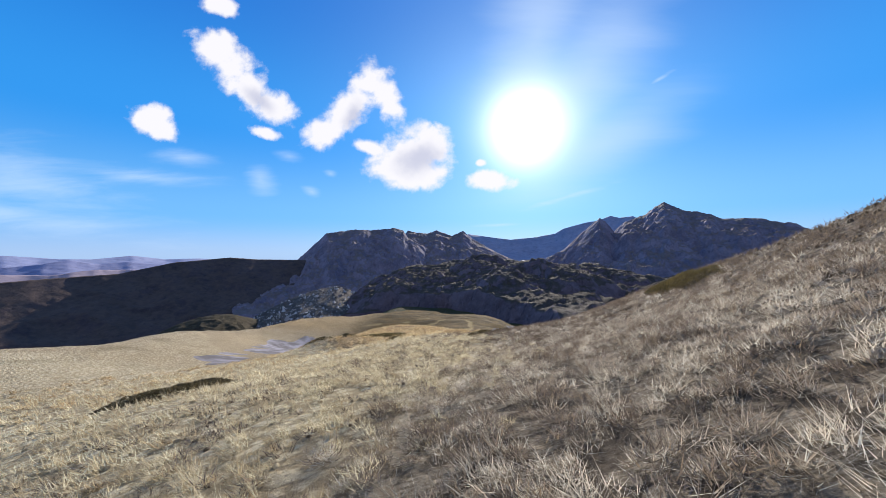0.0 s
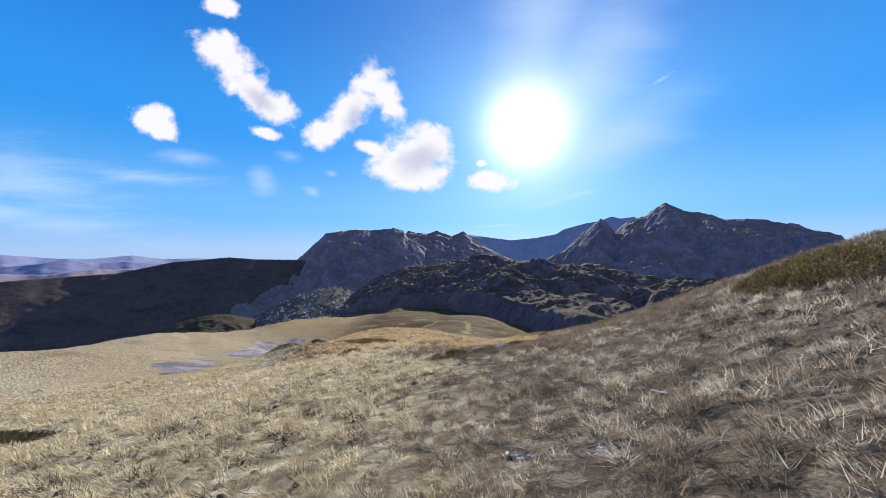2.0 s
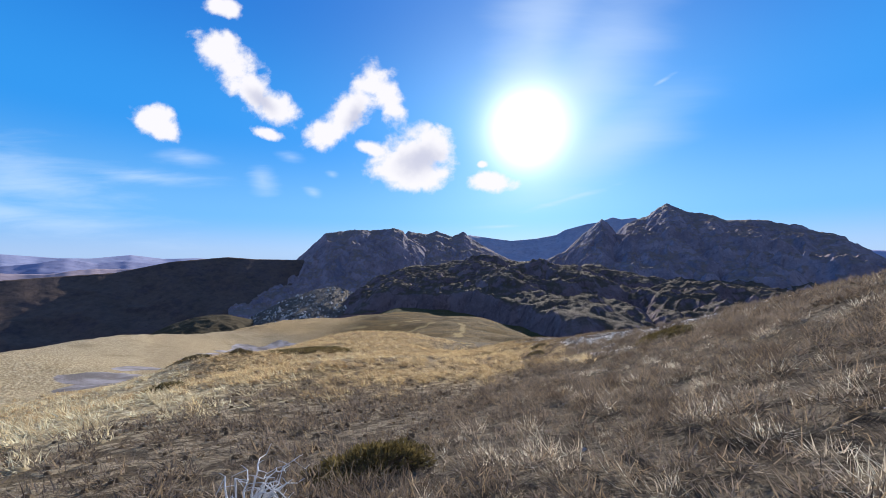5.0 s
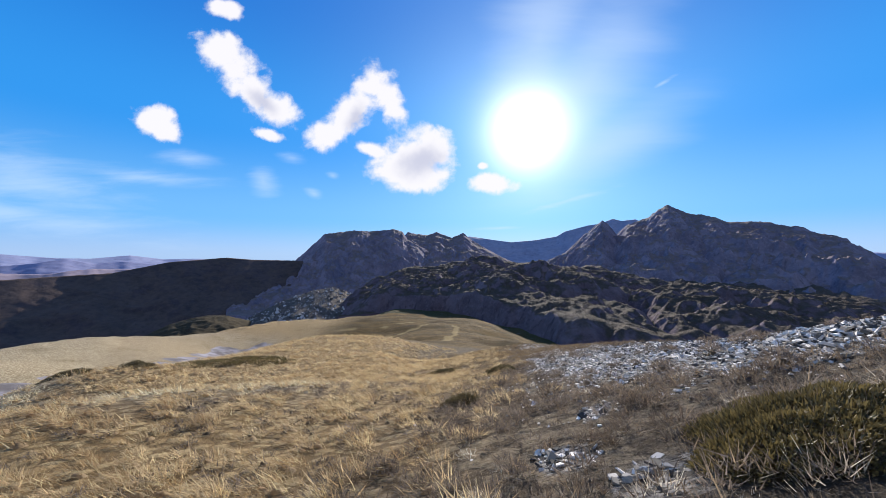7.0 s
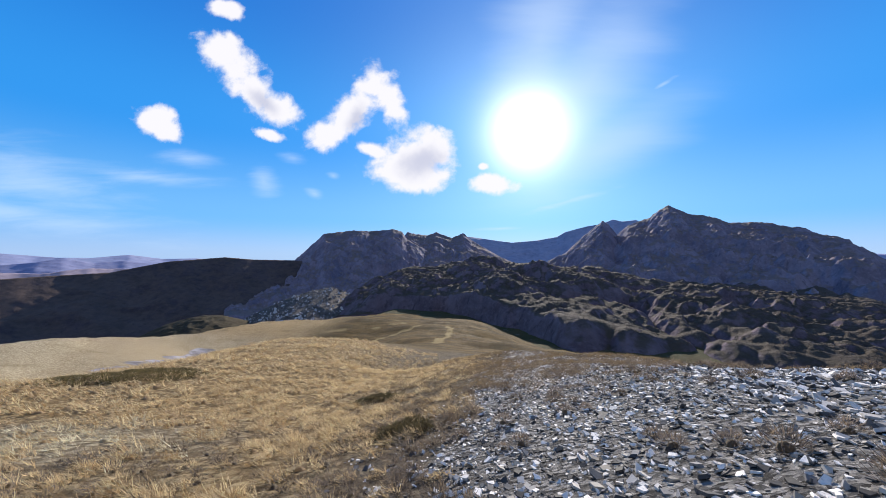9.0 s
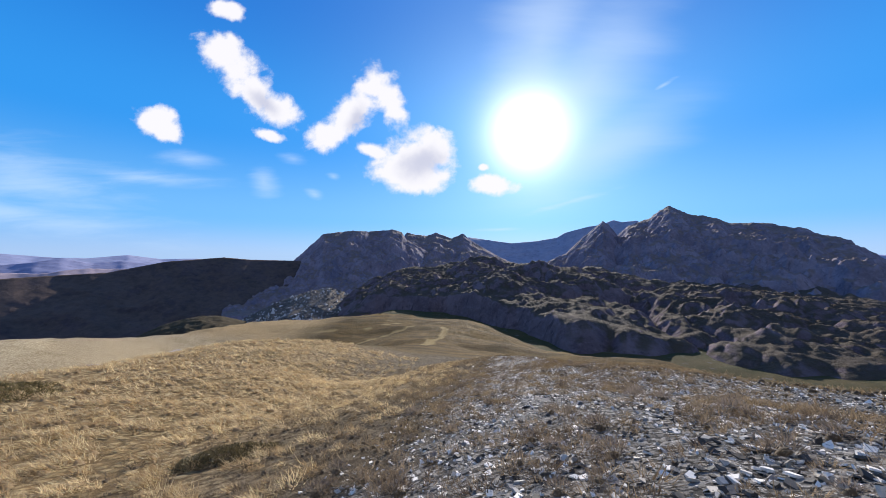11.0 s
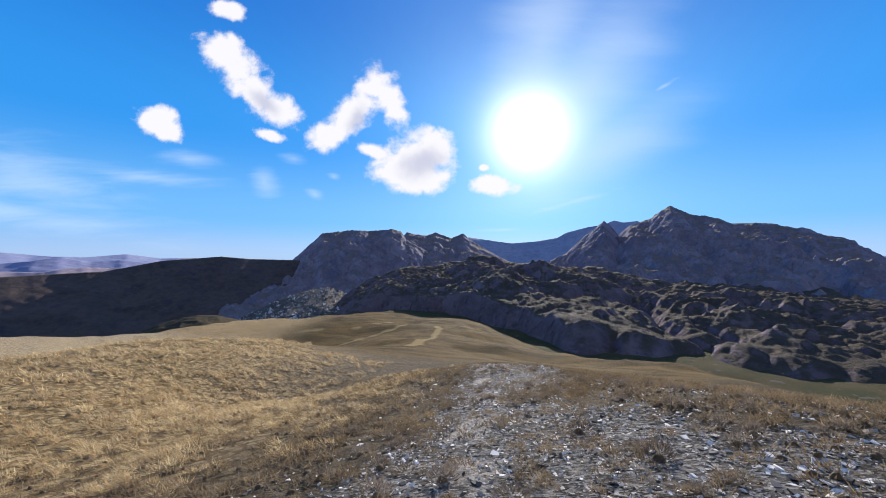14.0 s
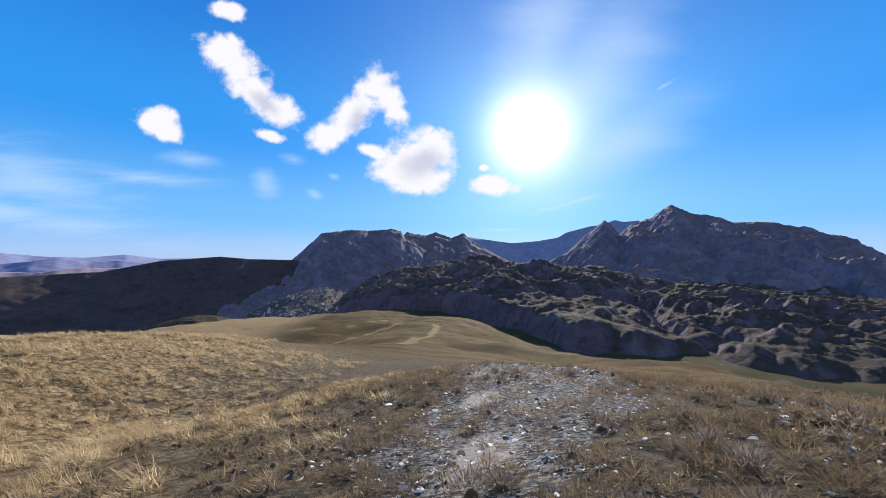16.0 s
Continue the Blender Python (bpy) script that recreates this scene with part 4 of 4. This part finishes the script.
def scatter_slates():
    near = spots(-4.5, 3.5, 36, 82, 100, litter_here)
    wide = spots(3.5, 11, 36, 82, 74, litter_here)
    rest = spots(11, 28, 36, 76, 34, litter_here)
    low = spots(-4, 8, 82, 118, 42, litter_here)
    upper = spots(3.5, 14, 37, 58, 38, litter_here)
    brow = spots(14, 28, 37, 60, 15, litter_here)
    stray = spots(-7, 12, 14, 100, 2.0, stray_here)
    stray = np.concatenate([stray] + [np.array((cx, cy)) + rng.normal(0, 0.55 * size, (int(45 * size), 2)) for cx, cy, size in POCKETS])
    at = np.concatenate([near, wide, rest, low, upper, brow, stray])
    grow = np.concatenate([np.full(len(q), v) for q, v in ((near, 0.9), (wide, 1.25), (rest, 1.8), (low, 1.0), (upper, 1.35), (brow, 2.0), (stray, 0.95))])
    k = len(at)
    big = np.minimum(0.045 + 0.30 * rng.beta(1.1, 4.6, k), 0.21) * grow * np.interp(at[:, 1], (54, 64), (1.0, 0.68))
    pts, tri = slab_points(k, rng, 4)
    pts = turned(pts * big[:, None, None], rng.uniform(0, 2 * np.pi, k), np.abs(rng.normal(0, 0.48, k)), rng.uniform(0, 2 * np.pi, k))
    place = np.stack([at[:, 0], at[:, 1], height(at[:, 0], at[:, 1]) + big * 0.08], -1)
    pts = (pts + place[:, None]).reshape(-1, 3)
    tris = (np.arange(k)[:, None, None] * 8 + tri[None]).reshape(-1, 3)
    stuff("slate_litter", [(pts, tris, np.zeros(len(pts)))], SLATE, "broken grey slate chips covering the bare ground", "scree")


scatter_slates()


def scatter_slabs():
    """The larger slabs beside the walk, each a thing of its own on one of eight shared meshes."""
    gen = np.random.default_rng(23)
    pts, tri = slab_points(8, gen)
    meshes = []
    for p in pts:
        mesh = bpy.data.meshes.new("slate_slab")
        raw(mesh, p, tri)
        mesh.materials.append(SLATE)
        meshes.append(mesh)
    made = 0
    while made < 280:
        y = gen.uniform(34, 96)
        side = gen.uniform(-4, 7)
        x = float(np.interp(y, WALK_Y, WALK_X) + side)
        if gen.uniform() > 0.03 + 0.92 * float(np.maximum(shale_share(x, y), 0.7 * mixed_share(x, y))):
            continue
        big = gen.uniform(0.10, 0.26) * (1.4 if gen.uniform() < 0.06 else 1.0)
        ob = new("flat_stone", meshes[made % 8])
        ob.matrix_world = Matrix.LocRotScale((x, y, float(height(np.array([x]), np.array([y]))[0]) + big * 0.04),
                                             Euler((gen.normal(0, 0.2), gen.normal(0, 0.2), gen.uniform(0, 6.28))), (big, big, big))
        tagged(ob, "flat grey slate stone lying loose on bare ground", "stone", "loose flat stones")
        made += 1


scatter_slabs()


# ---------------------------------------------------------------- tussocks that stand apart
def lone_tussocks():
    """Domed tussocks on the slate, each a thing of its own on one of six shared meshes."""
    gen = np.random.default_rng(31)
    meshes = []
    for _ in range(6):
        k = 280
        turn, out = gen.uniform(0, 2 * np.pi, k), np.sqrt(gen.uniform(0, 1, k))
        dome = 0.16 * (1 - out**2) ** 0.6 * gen.uniform(0.55, 1, k)
        root = np.stack([0.14 * out * np.cos(turn), 0.14 * out * np.sin(turn), dome - 0.02], -1)
        way = np.stack([out * 1.1 * np.cos(turn), out * 1.1 * np.sin(turn), 0.85 - 0.4 * out], -1) + gen.normal(0, 0.3, (k, 3))
        tip = root + way / np.linalg.norm(way, axis=1)[:, None] * gen.uniform(0.04, 0.09, k)[:, None]
        cross = gen.uniform(0, 2 * np.pi, k)
        half = np.stack([np.cos(cross), np.sin(cross), 0 * cross], -1) * 0.0046
        co = np.stack([root - half, root + half, tip], 1).reshape(-1, 3)
        shaded_heart = [(0.06 * r * gen.uniform(0.8, 1.2) * math.cos(a), 0.06 * r * gen.uniform(0.8, 1.2) * math.sin(a), 0.06 * lift * gen.uniform(0.7, 1.15))
                 for r, lift in ((1.05, -0.25), (0.65, 0.7)) for a in np.arange(7) * 2 * np.pi / 7] + [(0, 0, 0.06)]
        tri = []
        for a in range(7):
            b = (a + 1) % 7
            tri += [(a, b, 7 + b), (a, 7 + b, 7 + a), (7 + a, 7 + b, 14)]
        mesh = bpy.data.meshes.new("grass_tussock")
        raw(mesh, np.concatenate([co, np.array(shaded_heart)]), np.concatenate([np.arange(3 * k).reshape(-1, 3), np.array(tri) + 3 * k]))
        values = np.append(np.full(3 * k, gen.uniform(0, 1)), np.full(15, -1.0))
        mesh.attributes.new("tuft", "FLOAT", "POINT").data.foreach_set("value", values.astype(np.float32))
        mesh.polygons.foreach_set("use_smooth", np.ones(len(mesh.polygons), bool))
        mesh.materials.append(TUSSOCK)
        meshes.append(mesh)
    made = 0
    while made < 295:
        y, side = gen.uniform(38, 92), gen.uniform(-5, 8)
        x = float(np.interp(y, WALK_Y, WALK_X) + side)
        rim = math.exp(-((x - float(np.interp(y, *SLATE_LEFT)) - 0.3) / 1.1) ** 2) * (0.5 if 42 < y < 58 else 0.2)
        if gen.uniform() > max(rim, float(np.maximum(shale_share(x, y) * (0.10 if y < 54 else 0.9), mixed_share(x, y)))):
            continue
        size = gen.uniform(0.85, 1.8)
        ob = new("grass_tussock", meshes[made % 6])
        ob.matrix_world = Matrix.LocRotScale((x, y, float(height(np.array([x]), np.array([y]))[0])), Euler((0, 0, gen.uniform(0, 6.28))),
                                             (size, size, size * gen.uniform(0.8, 1.1)))
        tagged(ob, "small domed brown grass tussock among slate chips", "grass tussock", "tussocks on the slate")
        made += 1


lone_tussocks()


# ---------------------------------------------------------------- shrubs
def tube(bm, points, r0, r1, sides=5):
    """A tapered stem through the points."""
    rings = []
    for i, p in enumerate(points):
        way = (points[min(i + 1, len(points) - 1)] - points[max(i - 1, 0)]).normalized()
        a = way.orthogonal().normalized()
        b = way.cross(a)
        r = r0 + (r1 - r0) * i / (len(points) - 1)
        rings.append([bm.verts.new(p + (a * math.cos(t) + b * math.sin(t)) * r) for t in (2 * math.pi * q / sides for q in range(sides))])
    for one, two in zip(rings, rings[1:]):
        for q in range(sides):
            bm.faces.new((one[q], one[(q + 1) % sides], two[(q + 1) % sides], two[q]))


def part(name, bm, mat, parent, label=""):
    mesh = bpy.data.meshes.new(name)
    bm.to_mesh(mesh)
    bm.free()
    mesh.materials.append(mat)
    ob = new(name, mesh)
    ob.parent = parent
    if label:
        ob["label"] = label
    return ob


def leaf_material(name, dark, light):
    m, n, p = material(name)
    each = n.add("ShaderNodeNewGeometry").outputs["Random Per Island"]
    tone = n.mix(n.math("POWER", each, 1.0), dark, light)
    tone = n.mix(n.math("MULTIPLY", n.ramp(n.noise(p, 3.0, 4), 0.45, 0.7), 0.6), tone, tuple(v * 0.55 for v in dark))
    front = n.add("ShaderNodeBsdfPrincipled", {"Base Color": tone, "Roughness": 0.6, "Specular IOR Level": 0.3}).outputs[0]
    back = n.add("ShaderNodeBsdfTranslucent", {"Color": tone}).outputs[0]
    n.add("ShaderNodeOutputMaterial", {0: n.add("ShaderNodeMixShader", {0: 0.3, 1: front, 2: back}).outputs[0]})
    return m


def bark_material(name, colour):
    m, n, p = material(name)
    grain = n.noise(p, 25.0, 4)
    finish(n, n.mix(grain, tuple(v * 0.6 for v in colour), tuple(v * 1.3 for v in colour)), 0.9, grain, 0.5, 0.01)
    return m


JUNIPER = leaf_material("olive juniper needles", (0.088, 0.070, 0.030), (0.25, 0.190, 0.075))
HEATHER = leaf_material("dark brown heather", (0.085, 0.068, 0.035), (0.20, 0.155, 0.075))
BARK = bark_material("shrub bark", (0.14, 0.10, 0.07))
BLEACHED = bark_material("bleached dead wood", (0.70, 0.69, 0.69))


def shrub(x, y, rx, ry, lean, tall, count, leaf, mat, label, seed, kind="juniper_shrub"):
    """A low spreading shrub: crooked stems fanning from the ground, and a crown of many small sprigs."""
    gen = np.random.default_rng(seed)
    z0 = float(height(np.array([x]), np.array([y]))[0])
    thing = new(kind)
    thing.location = (x, y, z0)
    c, s_ = math.cos(radians(lean)), math.sin(radians(lean))
    turn, up = gen.uniform(0, 2 * np.pi, count), gen.uniform(0, 1, count) ** 0.8
    shell = 1 - 0.32 * gen.uniform(0, 1, count) ** 2
    rim = 1 + 0.22 * fbm(np.cos(turn) * 1.7 + seed, np.sin(turn) * 1.7, 3, seed) * 2
    flatr = np.sqrt(1 - up**2) * shell * rim
    px, py = rx * flatr * np.cos(turn), ry * flatr * np.sin(turn)
    lx, ly = px * c - py * s_, px * s_ + py * c
    bumps = 1 + 0.55 * fbm((lx + x) / (0.35 * max(rx, ry)), (ly + y) / (0.35 * max(rx, ry)), 3, seed + 2)
    ground = height(lx + x, ly + y) - z0
    lz = ground + tall * up * shell * bumps
    way = np.stack([lx / rx, ly / ry, 0.5 + up], -1) + gen.normal(0, 0.55, (count, 3))
    way /= np.linalg.norm(way, axis=1)[:, None]
    root = np.stack([lx, ly, lz], -1)
    side = np.cross(way, gen.normal(0, 1, (count, 3)))
    side /= np.linalg.norm(side, axis=1)[:, None] + 1e-6
    size = leaf * gen.uniform(0.6, 1.4, count)[:, None]
    co = np.stack([root - side * size * 0.22, root + side * size * 0.22, root + way * size], 1).reshape(-1, 3)
    mesh = bpy.data.meshes.new("foliage")
    raw(mesh, co, np.arange(3 * count).reshape(-1, 3))
    mesh.materials.append(mat)
    crown = new("foliage", mesh)
    crown.parent = thing
    for q in range(7):
        a = 2 * math.pi * q / 7 + gen.uniform(-0.3, 0.3)
        bm = bmesh.new()
        reach = gen.uniform(0.55, 0.85)
        pts = []
        for t in (0, 0.35, 0.7, 1.0):
            ex, ey = rx * reach * t * math.cos(a), ry * reach * t * math.sin(a)
            gx, gy = ex * c - ey * s_, ex * s_ + ey * c
            gz = float(height(np.array([gx + x]), np.array([gy + y]))[0]) - z0
            pts.append(Vector((gx, gy, gz - 0.03 * (t == 0) + tall * 0.55 * t + gen.uniform(-0.02, 0.02))))
        tube(bm, pts, 0.018 + 0.01 * tall, 0.006)
        part("stem", bm, BARK, thing)
    return tagged(thing, label, "shrub")


def dead_shrub(x, y, wide, tall, seed):
    """Bleached, leafless, tangled branches."""
    gen = random.Random(seed)
    z0 = float(height(np.array([x]), np.array([y]))[0])
    thing = new("dead_shrub")
    thing.location = (x, y, z0)
    for _ in range(26):
        bm = bmesh.new()
        a, reach = gen.uniform(0, 2 * math.pi), gen.uniform(0.35, 1.0) * wide
        start = Vector((gen.uniform(-0.2, 0.2) * wide, gen.uniform(-0.2, 0.2) * wide, -0.02))
        pts = [start]
        for q in range(1, 6):
            t = q / 5
            pts.append(start + Vector((math.cos(a) * reach * t, math.sin(a) * reach * t, tall * math.sin(t * 2.2) * gen.uniform(0.6, 1.0)))
                       + Vector([gen.uniform(-0.035, 0.035) for _ in range(3)]))
            if q > 1:
                out = Vector((gen.uniform(-1, 1), gen.uniform(-1, 1), gen.uniform(0, 0.8))).normalized() * gen.uniform(0.06, 0.16)
                tube(bm, [pts[-1], pts[-1] + out * 0.6, pts[-1] + out + Vector((0, 0, -0.01))], 0.005, 0.002, 3)
        tube(bm, pts, 0.014, 0.004, 4)
        part("branch", bm, BLEACHED, thing)
    return tagged(thing, "bleached white dead shrub lying in dry grass", "dead shrub")


OLIVE, DARK = "low olive green juniper shrub among dry grass", "dark brown heather mat on pale grass"
shrub(-16.0, 22.0, 3.8, 1.25, 54, 0.55, 9000, 0.11, HEATHER, DARK, 3, "heather_mat")
shrub(2.7, 25.1, 0.85, 0.60, 10, 0.23, 7500, 0.05, JUNIPER, OLIVE, 5)
shrub(4.2, 25.1, 0.6, 0.42, -10, 0.20, 5200, 0.045, JUNIPER, OLIVE, 6)
shrub(6.0, 27.8, 0.75, 0.5, 20, 0.24, 5500, 0.05, JUNIPER, OLIVE, 7)
shrub(14.55, 36.0, 1.05, 0.85, 30, 0.22, 15000, 0.05, JUNIPER, "rounded olive green juniper shrub beside the slate field", 8)
shrub(13.4, 20.2, 1.5, 3.4, -20, 0.42, 12000, 0.08, JUNIPER, "dark green juniper mat on the steep slope", 9)
shrub(-11.5, 72.5, 6.0, 3.6, 15, 0.38, 11000, 0.13, JUNIPER, "wide olive juniper mat on the grassy shelf", 10)
shrub(-17.5, 67.0, 1.7, 1.2, 0, 0.5, 3500, 0.12, HEATHER, DARK, 11, "heather_mat")
shrub(-22.5, 65.0, 2.4, 1.2, 0, 0.5, 4000, 0.12, HEATHER, DARK, 12, "heather_mat")
shrub(-5.2, 39.2, 0.9, 0.6, 12, 0.35, 3500, 0.07, JUNIPER, "small olive juniper shrub on the grassy shelf", 13)
shrub(11.3, 62.9, 1.5, 0.9, 15, 0.32, 7000, 0.06, HEATHER, "dark brown heather bush in golden grass", 14, "heather_bush")
shrub(14.2, 51.2, 0.75, 0.6, 0, 0.36, 5000, 0.05, HEATHER, "dark brown heather bush at the slate's edge", 15, "heather_bush")
shrub(11.8, 43.0, 0.6, 0.5, 30, 0.3, 3000, 0.05, HEATHER, "dark brown heather bush in dry grass", 16, "heather_bush")
dead_shrub(5.0, 26.8, 0.55, 0.36, 1)
dead_shrub(3.95, 26.3, 0.42, 0.25, 2)

# ---------------------------------------------------------------- boulders under the mesa, and the tarn
TALUS = mountain_material("grey boulder slope", (0.07, 0.056, 0.045), (0.24, 0.205, 0.18), (0.10, 0.082, 0.06), 0.4, 0.09, 3.0)
talus = mountain("boulder_slope", "grey boulder-strewn slope at the mountain's foot",
                 [(-35, -13), (-31, -10.3), (-28.5, -8.7), (-25.5, -7.2), (-22.5, -6.0), (-19.5, -5.1), (-17, -4.8), (-15, -5.4), (-12.5, -7.2), (-9, -11)], 1560, 620, -285, TALUS,
                 0.35, 16, 1.0, 0.2, 161, 80, sway=0.01)
SPUR = mountain_material("olive grassy spur", (0.05, 0.038, 0.026), (0.08, 0.060, 0.04), (0.058, 0.045, 0.024), 0.8, 0.02, 2.5)
mountain("grassy_spur", "olive grassy spur at the dark hill's foot",
         [(-50, -16), (-46, -13.4), (-43, -11.6), (-41, -10.3), (-39, -9.3), (-37, -8.5), (-35, -8.0), (-33, -7.8), (-31, -8.0), (-28, -9.0), (-24, -11)], 1480, 900, -300, SPUR,
         0.4, 30, 1.0, 0.2, 171, 100, sway=0.02, domes=0.3)


def boulders():
    gen = np.random.default_rng(41)
    co = np.array([v.co for v in talus.data.vertices])
    co = co[(np.hypot(co[:, 0] - EYE[0], co[:, 1] - EYE[1]) > 900) & (co[:, 2] > -330)]
    co = co[gen.choice(len(co), 2600)]
    base = np.array([(1, 0, 0), (-1, 0, 0), (0, 1, 0), (0, -1, 0), (0, 0, 1), (0, 0, -1)], float)
    tri = np.array([(0, 2, 4), (2, 1, 4), (1, 3, 4), (3, 0, 4), (2, 0, 5), (1, 2, 5), (3, 1, 5), (0, 3, 5)])
    k = len(co)
    size = 2.0 + 12 * gen.beta(1.1, 5, k)
    pts = base[None] * gen.uniform(0.6, 1.3, (k, 6, 1)) + gen.normal(0, 0.22, (k, 6, 3))
    pts = (pts * size[:, None, None] + co[:, None]).reshape(-1, 3)
    stuff("boulder_field", [(pts, (np.arange(k)[:, None, None] * 6 + tri[None]).reshape(-1, 3), np.zeros(len(pts)))], BOULDER,
          "pale grey fallen boulders below the cliffs", "boulders")


boulders()


def tarn():
    m, n, p = material("pale water")
    finish(n, n.mix(n.noise(p, 0.02, 3), (0.10, 0.12, 0.15), (0.14, 0.16, 0.18)), 0.75, None, 0.5, 0.05, 0.5)
    turn = np.linspace(0, 2 * np.pi, 40, endpoint=False)
    r = np.array([0.02, 0.5, 1.0])[:, None] * (1 + 0.15 * np.sin(3 * turn))[None]
    at = 2380.0
    cx, cy = EYE[0] + at * math.sin(radians(13.2)), EYE[1] + at * math.cos(radians(13.2))
    x, y = cx + 40 * r * np.cos(turn), cy + 26 * r * np.sin(turn)
    ob = sheet("tarn", x, y, -58.0 + 0 * x, m, closed=True)
    tagged(ob, "small pale mountain lake below the pass", "lake", kind="structure")


tarn()
